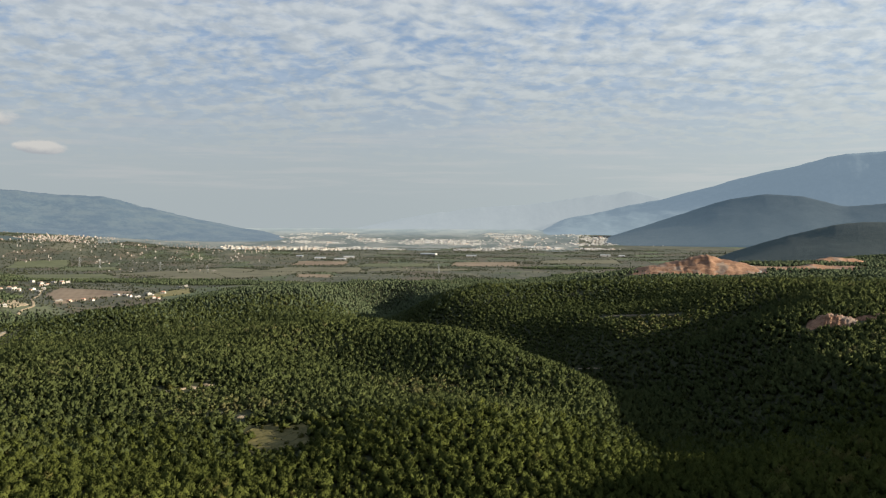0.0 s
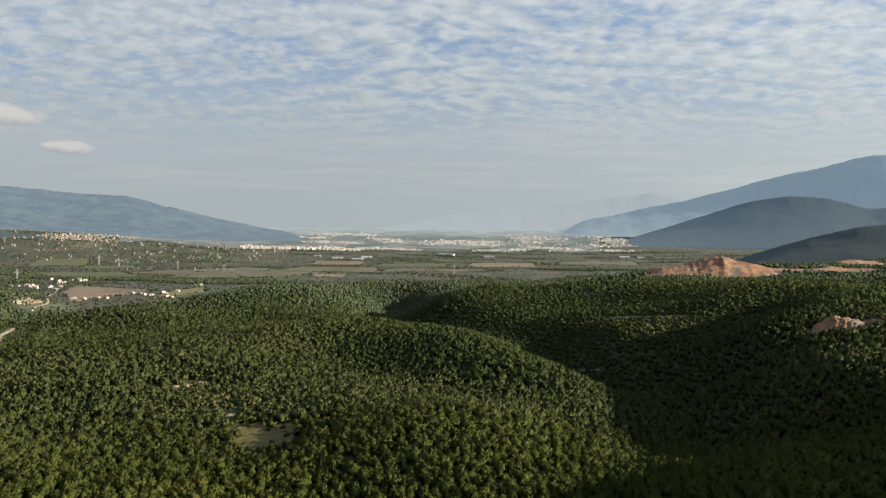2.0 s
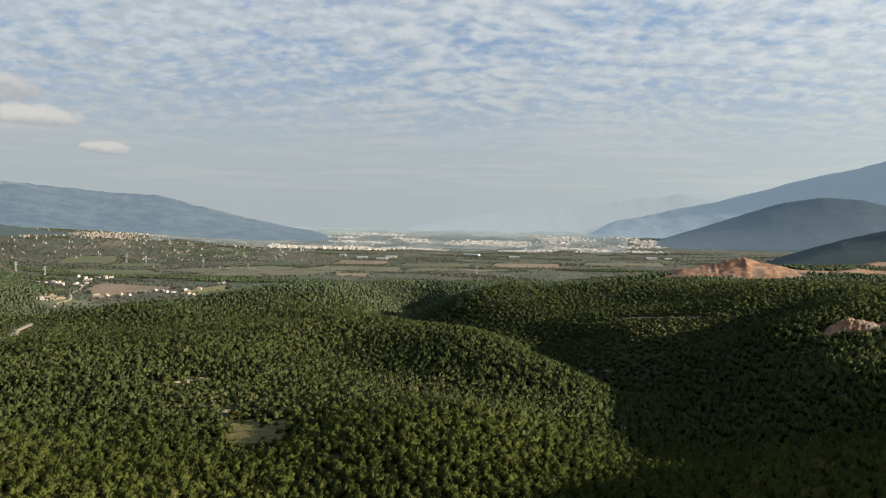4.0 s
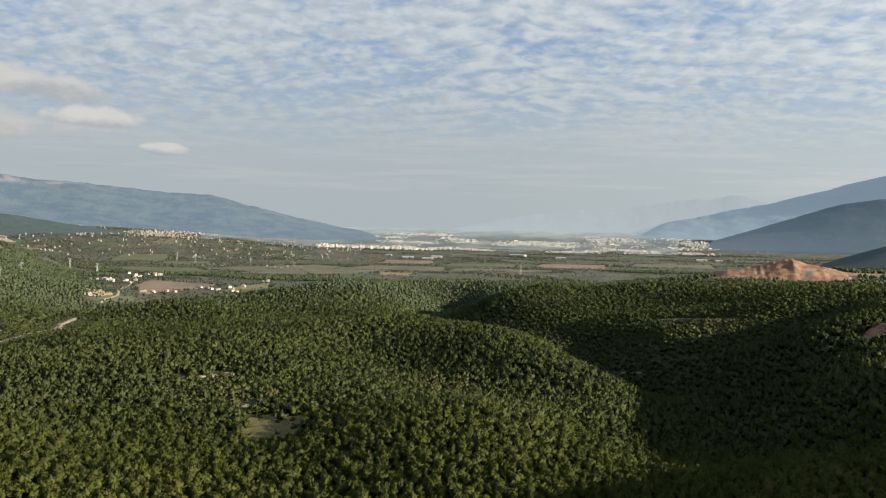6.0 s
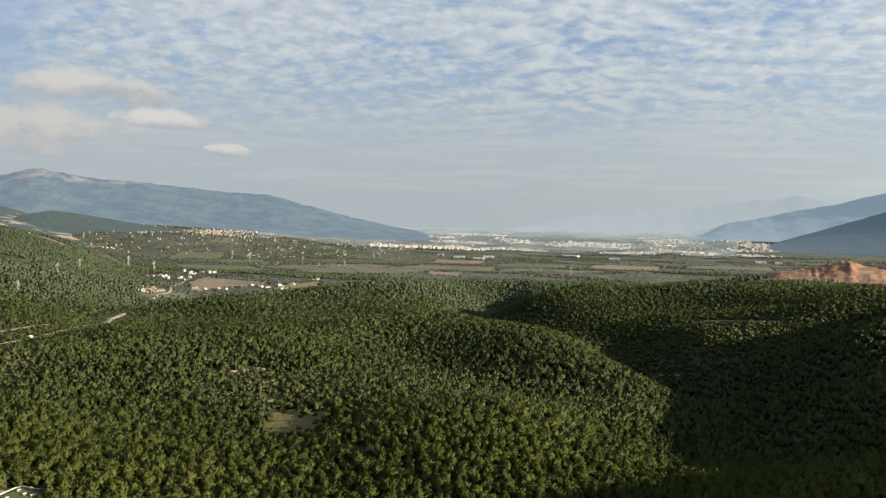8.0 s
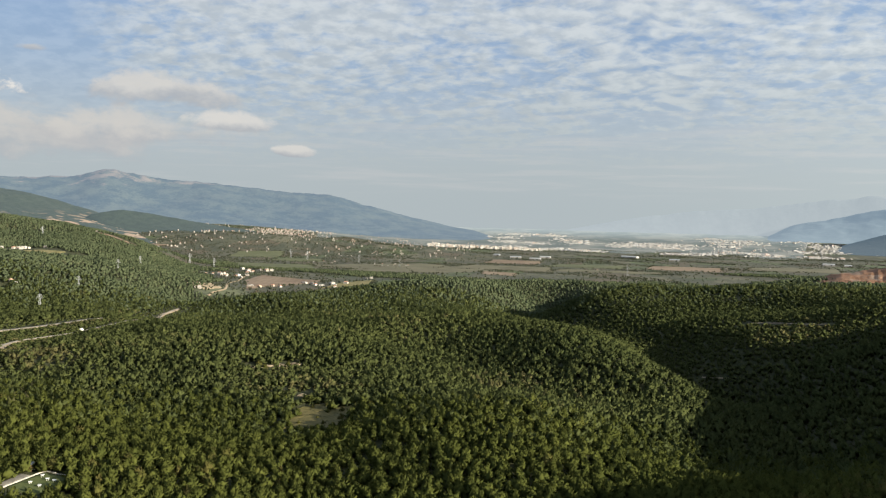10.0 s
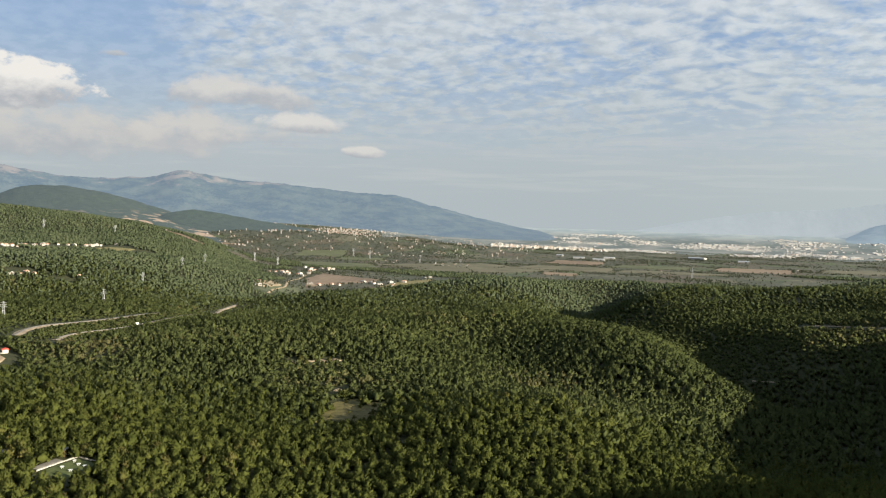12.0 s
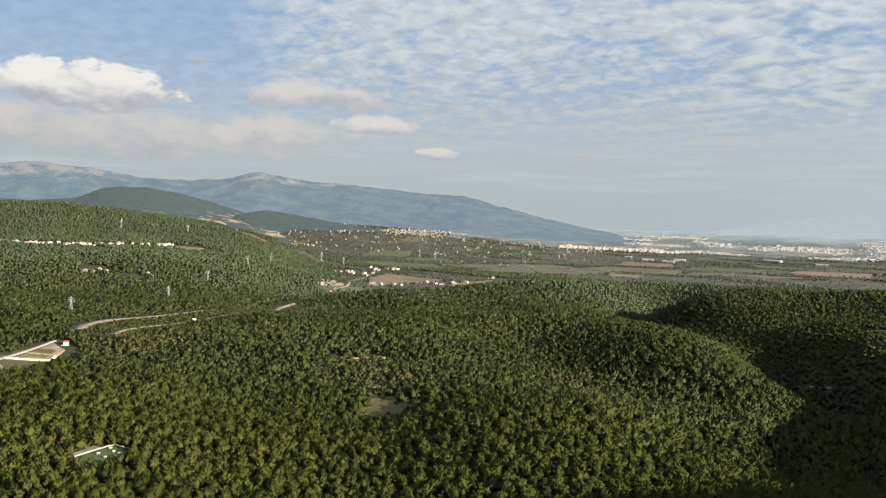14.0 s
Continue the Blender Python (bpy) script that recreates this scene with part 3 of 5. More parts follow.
def part(name, bm, mat, parent=None, label=""):
    """Links a bmesh as one mesh object, under its thing where there is one."""
    me = bpy.data.meshes.new(name)
    bm.to_mesh(me)
    bm.free()
    me.materials.append(mat)
    ob = new(name, me)
    ob.parent = parent
    return tagged(ob, label) if label else ob


def add_box(bm, x, y, z, w, d, h, turn=0.0, bevel=0.0):
    """A box of that width, depth and height that stands at x, y, z."""
    r = bmesh.ops.create_cube(bm, size=1.0, matrix=pose(x, y, z + h / 2, 0, 0, turn) @ Matrix.Diagonal((w, d, h, 1)))
    if bevel:
        edges = list({e for v in r["verts"] for e in v.link_edges})
        bmesh.ops.bevel(bm, geom=edges, offset=bevel, segments=1, affect="EDGES")


def box(x, y, z, w, d, h, turn=0.0, bevel=0.0):
    bm = bmesh.new()
    add_box(bm, x, y, z, w, d, h, turn, bevel)
    return bm


def hip_roof(w, d, z, rise, eave=0.4, ridge=0.5):
    """A hipped roof with eaves over a w by d house, its wall heads at z."""
    bm = bmesh.new()
    w2, d2, r = w / 2 + eave, d / 2 + eave, max(0.05, w / 2 * ridge)
    lo = [bm.verts.new(p) for p in ((-w2, -d2, z), (w2, -d2, z), (w2, d2, z), (-w2, d2, z))]
    up = [bm.verts.new((p.co.x, p.co.y, z + 0.18)) for p in lo]
    a, b = bm.verts.new((-r, 0, z + rise)), bm.verts.new((r, 0, z + rise))
    bm.faces.new(lo[::-1])
    for i in range(4):
        bm.faces.new((lo[i], lo[(i + 1) % 4], up[(i + 1) % 4], up[i]))
    bm.faces.new((up[0], up[1], b, a))
    bm.faces.new((up[1], up[2], b))
    bm.faces.new((up[2], up[3], a, b))
    bm.faces.new((up[3], up[0], a))
    return bm


def bar(bm, a, b, r):
    """A thin square bar from a to b."""
    a, b = Vector(a), Vector(b)
    d = b - a
    m = Matrix.Translation((a + b) / 2) @ d.to_track_quat("Z", "Y").to_matrix().to_4x4() @ Matrix.Diagonal((r, r, d.length, 1))
    bmesh.ops.create_cube(bm, size=1.0, matrix=m)


def ground_z(x, y):
    return float(height(np.array([float(x)]), np.array([float(y)]))[0])


# ---- more materials ----
def random_tone(name, a, b, rough=0.8, scale=0.6):
    """A painted or rendered surface whose tone differs from object to object, weathered in patches."""
    m, k = material(name)
    p = k.add("ShaderNodeTexCoord").outputs["Object"]
    which = k.add("ShaderNodeObjectInfo").outputs["Random"]
    worn = k.noise(p, scale, 5.0)
    c = k.mix(which, a, b)
    c = k.mix(k.step(worn, 0.45, 0.75, 0.0, 0.35), c, (0.30, 0.27, 0.23))
    finish(k, c, rough, worn, 0.1)
    return m


WALL = random_tone("rendered_wall", (0.46, 0.435, 0.395), (0.24, 0.215, 0.185))
WALL_PINK = random_tone("salmon_wall", (0.36, 0.27, 0.22), (0.34, 0.30, 0.26))
# far town walls greyed in colour to stand for the haze before them
WALL_TOWN = random_tone("haze_greyed_town_wall", (0.35, 0.34, 0.33), (0.21, 0.205, 0.20))
TILE_ROOF = random_tone("clay_tiles", (0.30, 0.14, 0.09), (0.38, 0.24, 0.17), 0.85, 2.0)
FLAT_ROOF = random_tone("flat_roof", (0.43, 0.41, 0.39), (0.27, 0.255, 0.24))
WALL_ESTATE = random_tone("pale_estate_wall", (0.50, 0.475, 0.44), (0.34, 0.32, 0.29))
SHED_ROOF = random_tone("metal_shed_roof", (0.44, 0.44, 0.43), (0.23, 0.26, 0.29), 0.6)
WINDOW = plain("dark_window", (0.03, 0.035, 0.04), (0.06, 0.065, 0.07), 1.0, 0.2)
RED_TIN = plain("red_tin", (0.55, 0.05, 0.03), (0.62, 0.09, 0.05), 0.8, 0.5)
CONCRETE = plain("pale_concrete", (0.25, 0.23, 0.20), (0.36, 0.335, 0.295), 0.25, 0.85)
DIRT = plain("pale_dirt", (0.19, 0.145, 0.095), (0.30, 0.24, 0.165), 0.12, 0.95)
ASPHALT = plain("worn_asphalt", (0.11, 0.10, 0.09), (0.20, 0.185, 0.16), 0.2, 0.9)
GRASS = plain("dry_grass", (0.10, 0.095, 0.035), (0.20, 0.165, 0.075), 0.1, 0.95)
DRY_GRASS = plain("olive_dry_grass", (0.066, 0.060, 0.018), (0.112, 0.092, 0.034), 0.35, 0.95)
LAWN = plain("lawn", (0.046, 0.060, 0.018), (0.076, 0.088, 0.030), 0.4, 0.95)
STEEL = plain("galvanised_steel", (0.22, 0.23, 0.24), (0.32, 0.33, 0.34), 0.8, 0.6)
WHITE = plain("white_paint", (0.58, 0.58, 0.56), (0.66, 0.65, 0.62), 1.5, 0.5)
PALE_WALL = plain("weathered_whitewash", (0.36, 0.34, 0.31), (0.50, 0.475, 0.43), 0.5)
RUBBER = plain("black_rubber", (0.02, 0.02, 0.02), (0.035, 0.035, 0.035), 3.0, 0.8)
SHRUB = foliage("shrub_leaves", (0.045, 0.050, 0.014), (0.10, 0.095, 0.03), (0.12, 0.09, 0.04))
# lightened, greyed leaf colours imitate haze over the plain
BROAD = foliage("plain_trees", (0.048, 0.056, 0.038), (0.086, 0.090, 0.060), (0.11, 0.09, 0.066))


def rock_material():
    m, k = material("quarried_rock")
    p = k.add("ShaderNodeTexCoord").outputs["Object"]
    bands = k.noise(k.vec("MULTIPLY", p, (0.35, 0.35, 2.2)), 0.10, 6.0, 0.65, 0.5)
    fine = k.noise(p, 0.6, 6.0, 0.7)
    f = k.math("ADD", k.math("MULTIPLY", bands, 0.6), k.math("MULTIPLY", fine, 0.4))
    c = k.mix(k.step(f, 0.36, 0.62), (0.135, 0.066, 0.038), (0.265, 0.150, 0.094))
    c = k.mix(k.step(k.noise(p, 0.045, 4.0), 0.52, 0.62, 0.0, 0.7), c, (0.18, 0.145, 0.12))
    finish(k, c, 0.95, f, 0.8, 1.5)
    return m


ROCK = rock_material()


def field_material(name, a, b, furrow=0.0, turn=0.0):
    m, k = material(name)
    p = k.add("ShaderNodeTexCoord").outputs["Object"]
    c_, s_ = math.cos(radians(turn)), math.sin(radians(turn))
    x, y, _ = k.split(p)
    row = k.math("SINE", k.math("MULTIPLY", k.math("ADD", k.math("MULTIPLY", x, c_), k.math("MULTIPLY", y, s_)), 0.55))
    f = k.math("ADD", k.math("MULTIPLY", k.noise(p, 0.02, 5.0, 0.6), 0.7), k.math("MULTIPLY", k.noise(p, 0.2, 4.0, 0.6), 0.3))
    f = k.math("ADD", f, k.math("MULTIPLY", row, furrow))
    finish(k, k.mix(k.step(f, 0.34, 0.64), a, b), 0.95, f, 0.4, 0.5)
    return m


PLOUGHED = field_material("ploughed_earth", (0.125, 0.088, 0.062), (0.20, 0.15, 0.105), 0.03, 20)
STUBBLE = field_material("pale_stubble", (0.078, 0.074, 0.047), (0.122, 0.112, 0.073), 0.02, 70)
PASTURE = field_material("green_pasture", (0.064, 0.073, 0.036), (0.092, 0.098, 0.050), 0.02, 40)
RED_EARTH = field_material("red_earth", (0.140, 0.100, 0.070), (0.205, 0.155, 0.11), 0.03, 10)


# ---- roads and fields ----
def ribbon(name, label, pts, width, mat, lift, category="road", wobble=0.15):
    p = along(pts, 7.0)
    d = np.gradient(p, axis=0)
    d /= np.linalg.norm(d, axis=1)[:, None]
    side = np.stack([-d[:, 1], d[:, 0]], -1)
    rows = []
    for f in (-1, -0.5, 0, 0.5, 1):
        w = width / 2 * (1 + wobble * np.sin(np.arange(len(p)) * 1.3 + f * 2))
        q = p + side * (f * w)[:, None]
        rows.append(np.concatenate([q, (height(q[:, 0], q[:, 1]) + lift - 0.5 * (abs(f) > 0.9))[:, None]], 1))
    v = np.stack(rows, 1).reshape(-1, 3)
    me = mesh_from(name, v, grid_faces(len(p), 5), mat, True)
    return tagged(new(name, me), label, category, kind="structure")


FIELDS = []


def patch(name, label, corners, mat, lift, category="field", n=16, ragged=0.012):
    """A four-cornered piece of ground laid over the land."""
    c = np.array(corners, float)
    if category == "field":
        FIELDS.append(corners)
    u, v = np.meshgrid(np.linspace(0, 1, n), np.linspace(0, 1, n), indexing="ij")
    u2 = u + ragged * np.sin(v * 17 + c[0, 0]) * 2
    v2 = v + ragged * np.sin(u * 19 + c[0, 1]) * 2
    q = (c[0] * ((1 - u2) * (1 - v2))[..., None] + c[1] * (u2 * (1 - v2))[..., None] + c[2] * (u2 * v2)[..., None] + c[3] * ((1 - u2) * v2)[..., None])
    z = height(q[..., 0], q[..., 1]) + lift
    rim = (u == 0) | (u == 1) | (v == 0) | (v == 1)
    z = z - 1.0 * rim
    me = mesh_from(name, np.concatenate([q, z[..., None]], -1).reshape(-1, 3), grid_faces(n, n), mat, True)
    return tagged(new(name, me), label, category, kind="structure")


ribbon("road", "pale dirt verge along a forest road", ROAD_UPPER, 8, DIRT, 0.5)
ribbon("road", "worn grey asphalt forest road", ROAD_UPPER, 2.4, ASPHALT, 0.9, wobble=0.03)
ribbon("road", "pale dirt verge of the lower forest road", ROAD_LOWER, 7, DIRT, 0.5)
ribbon("road", "narrow worn asphalt lane in the woods", ROAD_LOWER, 1.5, ASPHALT, 0.9, wobble=0.03)
ribbon("road", "pale dusty village road", ROAD_VILLAGE, 4, DIRT, 1.0)
ribbon("road", "white dusty haul road to the quarry", ROAD_QUARRY, 14, CONCRETE, 1.0)
ribbon("road", "pale stony track along a scrubby hill", TRACK_HILL, 1.3, DIRT, 0.8)
ribbon("road", "pale dirt road in the valley floor", VALLEY_ROAD, 0.9, DIRT, 0.4)
patch("field", "large brown ploughed field beside the village", [(-586, 1222), (-545, 1470), (-735, 1550), (-688, 1400)], PLOUGHED, 0.9)
patch("field", "bare pale dirt lot beside the village road", [(-640, 1130), (-600, 1122), (-598, 1175), (-632, 1195)], DIRT, 0.9, "lot")
patch("field", "pale stubble strip beyond the pine belt", [(-470, 1760), (-300, 1950), (-560, 2130), (-800, 1890)], STUBBLE, 0.8)
patch("field", "green pasture on the valley floor", [(-1090, 2010), (-960, 2070), (-1020, 2230), (-1130, 2150)], PASTURE, 0.8)
patch("field", "pale green pasture beside the pylons", [(-960, 1985), (-800, 2010), (-850, 2110), (-940, 2070)], PASTURE, 0.9)
patch("field", "wide pale stubble field on the plain", [(-480, 1960), (-190, 1990), (-220, 2160), (-420, 2150)], STUBBLE, 1.0)
patch("field", "bright green winter crop on the plain", [(-250, 2190), (-40, 2200), (-30, 2330), (-220, 2320)], PASTURE, 1.0)
patch("field", "pale stubble strip in front of the green crop", [(-190, 2020), (60, 2040), (70, 2110), (-190, 2120)], STUBBLE, 1.0)
patch("field", "pale field below the quarry hill", [(280, 2330), (520, 2350), (540, 2560), (300, 2490)], STUBBLE, 1.0)
patch("field", "bare red earth field", [(-330, 1830), (-250, 1820), (-260, 1900), (-350, 1920)], RED_EARTH, 1.0)
patch("field", "bare red-brown plot on the plain", [(20, 2220), (210, 2230), (220, 2400), (30, 2390)], RED_EARTH, 1.0)
patch("field", "dark ploughed plots on the plain", [(-420, 2240), (-270, 2240), (-280, 2420), (-430, 2420)], PLOUGHED, 1.0)
patch("field", "pale olive meadow beyond the pine belt", [(-903, 1735), (-660, 1700), (-787, 1905), (-963, 1835)], PASTURE, 0.7)
patch("field", "tan stubble field beyond the village", [(-640, 1757), (-454, 1745), (-534, 1916), (-632, 1940)], STUBBLE, 1.1)
patch("field", "dry grass plot below the village", [(-500, 1330), (-440, 1420), (-480, 1540), (-510, 1440)], GRASS, 0.9)
patch("glade", "dry grass glade among the pines", [(-97, 388), (-64, 390), (-56, 430), (-103, 433)], DRY_GRASS, 0.6, "clearing", 30, ragged=0.05)
for x, y, a, b in ((-179, 494, 5, 2), (-170, 501, 6, 1.6), (-160, 514, 6, 3), (-152, 521, 5, 2.5), (-166, 509, 4, 1.2), (-140, 472, 3, 2), (-124, 455, 4, 2), (-112, 448, 3, 2)):
    patch("glade", "bare pale stony ground in the scrub", [(x - a, y - b), (x + a * 0.7, y - b * 1.4), (x + a, y + b), (x - a * 0.6, y + b * 1.5)], DIRT, 0.5, "clearing", 8, ragged=0.05)
for x, y, a, b in ((-1250, 1920, 60, 14), (-1330, 2010, 50, 14), (-1180, 1850, 40, 12), (-1085, 1545, 40, 10), (-1400, 2100, 60, 16)):
    patch("glade", "bare ochre earth on the wooded slope", [(x - a, y - b * 1.6), (x + a * 0.6, y - b), (x + a, y + b), (x - a * 0.4, y + b * 1.3)], RED_EARTH, 1.0, "clearing", ragged=0.08)
patch("glade", "pale dry clearing in the far woods", [(-905, 1085), (-850, 1095), (-860, 1135), (-910, 1125)], GRASS, 0.8, "clearing")


# ---- quarries ----
def spoil(name, label, a, b, tops, depth, seed, cut=0.35):
    """A terraced bank of dug earth from a to b (the foot of its face), with heights along it, running back over depth."""
    a, b = np.array(a, float), np.array(b, float)
    d = (b - a) / np.linalg.norm(b - a)
    back = np.array([-d[1], d[0]])
    n, m = 90, 34
    u, v = np.meshgrid(np.linspace(0, 1, n), np.linspace(0, 1, m), indexing="ij")
    t = np.interp(u, np.linspace(0, 1, len(tops)), tops)
    face = np.clip(v / cut, 0, 1)
    stairs = (np.floor(face * 3) + smooth(face * 3 % 1, 0.45, 1.0)) / 3
    f = np.where(face < 1, 0.35 * face + 0.65 * stairs, 1 - smooth(v, cut + 0.1, 1.0))
    g = np.random.default_rng(seed)
    ph = g.uniform(0, 6, 6)
    rough = np.sin(u * 31 + ph[0] + 2 * np.sin(v * 9)) + 0.7 * np.sin(u * 67 + ph[1] + v * 13) + 0.6 * np.sin(v * 37 + ph[2] + 3 * np.sin(u * 23)) + 0.5 * np.sin(u * 140 + ph[3])
    gully = np.sin(u * 41 + ph[4] + 3 * np.sin(u * 17) + 2 * np.sin(u * 29 + 1)) * (face < 1) * 0.9
    p = a + (b - a) * u[..., None] + back * (v * depth + gully * 0.8 + rough * 0.6)[..., None]
    lump = np.array([noise.fractal(Vector((a / 22 + seed, b / 22, 0.0)), 0.9, 2.1, 5) for a, b in zip(p[..., 0].ravel(), p[..., 1].ravel())]).reshape(u.shape)
    z = height(p[..., 0], p[..., 1]) - 1.0 + t * f + (rough * 0.03 + lump * 0.15) * t * np.minimum(1, f * 2) + g.normal(0, 0.12, u.shape)
    edge = (u == 0) | (u == 1) | (v == 0) | (v == 1)
    z = z - 3 * edge
    me = mesh_from(name, np.concatenate([p, z[..., None]], -1).reshape(-1, 3), grid_faces(n, m), ROCK, True)
    return tagged(new(name, me), label, "quarry", kind="structure")


spoil("quarry", "orange-brown terraced quarry face above the pines", (262, 1132), (440, 1106), [2, 6, 9, 10, 12, 15, 18, 22, 24, 17, 14, 12, 8, 3], 110, 3)
spoil("quarry", "pale orange spoil heaps beside the haul road", (470, 1130), (600, 1165), [1, 2, 3, 6, 7, 4, 2, 1], 60, 5)
spoil("quarry", "far brown diggings below the dark hill", (585, 1270), (690, 1290), [2, 6, 10, 9, 10, 4], 60, 6)
spoil("quarry", "rough orange earth bank cut into the hillside", (248, 556), (276, 540), [1, 4, 6, 7, 6, 5, 4, 2], 40, 8)
spoil("quarry", "low orange earth bank beside a dug floor", (283, 560), (325, 540), [1, 3, 4, 4, 3, 2], 26, 9)
patch("quarry_floor", "dusty working floor of the far quarry", [(430, 1100), (600, 1140), (620, 1230), (440, 1190)], ROCK, 1.2, "clearing")


# ---- pylons ----
def pylon(tall):
    root = new("pylon")
    w = tall * 0.085
    top = 0.16
    at_h = lambda q: w * (1 - q * (1 - top))
    for sx, sy in ((-1, -1), (1, -1), (1, 1), (-1, 1)):
        bm = bmesh.new()
        bar(bm, (sx * w, sy * w, -1), (sx * w * top, sy * w * top, tall), 0.22)
        part("leg", bm, STEEL, root)
    bm = bmesh.new()
    n = 7
    for i in range(n):
        q0, q1 = i / n, (i + 1) / n
        a, b = at_h(q0), at_h(q1)
        for c, d in (((-1, -1), (1, -1)), ((1, -1), (1, 1)), ((1, 1), (-1, 1)), ((-1, 1), (-1, -1))):
            bar(bm, (c[0] * a, c[1] * a, q0 * tall), (d[0] * b, d[1] * b, q1 * tall), 0.16)
            bar(bm, (d[0] * a, d[1] * a, q0 * tall), (c[0] * b, c[1] * b, q1 * tall), 0.16)
    part("bracing", bm, STEEL, root, "crossed steel bracing")
    for q, reach in ((0.70, 0.20), (0.82, 0.17), (0.94, 0.13)):
        bm = bmesh.new()
        bar(bm, (-tall * reach, 0, q * tall), (tall * reach, 0, q * tall), 0.30)
        for sx in (-1, 1):
            bar(bm, (sx * tall * reach, 0, q * tall), (0, 0, (q + 0.06) * tall), 0.16)
            bar(bm, (sx * tall * reach, 0, q * tall), (sx * tall * reach, 0, q * tall - 0.9), 0.16)
        part("crossarm", bm, STEEL, root)
    return tagged(root, "grey steel lattice pylon standing among pines", "pylon", "power line pylons")


PYLONS = [(-464, 530, 15, 40), (-533, 714, 15, 35), (-607, 859, 15, 35), (-690, 1040, 16, 35), (-762, 1190, 17, 35), (-1240, 1300, 20, 60), (-1125, 1375, 18, 60), (-975, 1660, 22, 50), (-900, 1640, 22, 50),
          (-940, 2100, 24, 20), (-870, 2060, 24, 20), (-560, 1930, 20, 20), (-10, 1930, 24, 10), (-700, 2010, 22, 20)]
first = pylon(24.0)
first.matrix_basis = pose(PYLONS[0][0], PYLONS[0][1], ground_z(PYLONS[0][0], PYLONS[0][1]), 0, 0, PYLONS[0][3])
first.scale = (PYLONS[0][2] / 24.0,) * 3
for px, py, tall, turn in PYLONS[1:]:
    p = copy_thing(first, pose(px, py, ground_z(px, py), 0, 0, turn))
    p.scale = (tall / 24.0,) * 3


# ---- houses ----
def house(w, d, h, roof, wall, chimney=True):
    root = new("house")
    bm = box(0, 0, -2.0, w, d, h + 2.0)
    part("wall", bm, wall, root)
    for sy in (-1, 1):
        for i in range(2):
            part("window", box((i - 0.5) * w * 0.5, sy * (d / 2 + 0.02), h * 0.42, w * 0.16, 0.10, h * 0.3), WINDOW, root)
    if roof == "tiles":
        r = part("roof", hip_roof(w, d, h, 0.28 * d), TILE_ROOF, root, "red clay tile roof")
        if chimney:
            part("chimney", box(w * 0.2, d * 0.15, h + 0.3, 0.7, 0.7, 0.26 * d), wall, r)
    else:
        bm = box(0, 0, h, w + 0.5, d + 0.5, 0.35)
        add_box(bm, w * 0.2, 0, h + 0.35, w * 0.25, d * 0.3, 1.6)
        part("roof", bm, FLAT_ROOF, root, "flat concrete roof")
    return root


def far_floor():
    """The far valley floor, its haze painted as emission that pales with distance."""
    m, k = material("hazy_far_plain")
    p = k.add("ShaderNodeTexCoord").outputs["Object"]
    f = k.noise(k.vec("MULTIPLY", p, (1.0, 0.6, 1.0)), 0.006, 6.0, 0.65)
    x, y, _ = k.split(p)
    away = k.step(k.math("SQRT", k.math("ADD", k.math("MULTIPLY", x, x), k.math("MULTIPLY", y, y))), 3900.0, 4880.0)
    haze_glow = k.mix(away, k.mix(k.step(f, 0.4, 0.6), (0.062, 0.078, 0.090), (0.092, 0.108, 0.118)), (0.270, 0.325, 0.355))
    finish(k, k.mix(k.step(f, 0.40, 0.60), (0.05, 0.06, 0.05), (0.11, 0.11, 0.09)), 0.95, f, 0.2, 0.5, glow=(haze_glow, SKY))
    az = np.radians(np.arange(-23, 9.6, 0.5))
    r = np.linspace(3250, 4940, 60)
    rr, aa = np.meshgrid(r + 0 * az[0], az, indexing="ij")
    rr = rr + (120 * np.sin(aa * 31) + 60 * np.sin(aa * 83)) * np.clip((4940 - rr) / 1690, 0, 1)
    x, y = rr * np.sin(aa), rr * np.cos(aa)
    z = height(x, y) + 1.2 + 7.0 * smooth(rr, 4350, 4900) - 3.0 * (np.arange(len(r)) == 0)[:, None]
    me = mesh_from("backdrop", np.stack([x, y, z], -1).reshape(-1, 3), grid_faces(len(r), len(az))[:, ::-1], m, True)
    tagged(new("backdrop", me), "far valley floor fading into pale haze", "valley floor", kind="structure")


far_floor()
HOUSES = [tagged(house(11, 9, 5.5, "tiles", WALL), "white rendered house with a red tile roof", "house"),
          tagged(house(9, 8, 3.4, "tiles", WALL_PINK), "small salmon house with a red tile roof", "house"),
          tagged(house(13, 10, 6.0, "flat", WALL), "white house with a flat concrete roof", "house"),
          tagged(house(16, 9, 4.0, "flat", WALL), "long low whitewashed house with a flat roof", "house")]


def place(kinds, i, x, y, turn, scale, group):
    """The first call sets the thing itself down, later ones a copy."""
    m = pose(x, y, ground_z(x, y), 0, 0, turn)
    ob = kinds[i]
    if ob.get("placed"):
        ob = copy_thing(ob, m)
    else:
        ob.matrix_basis = m
        ob["placed"] = 1
    ob.scale = (scale, scale, scale)
    return tagged(ob, group=group)


g = np.random.default_rng(11)
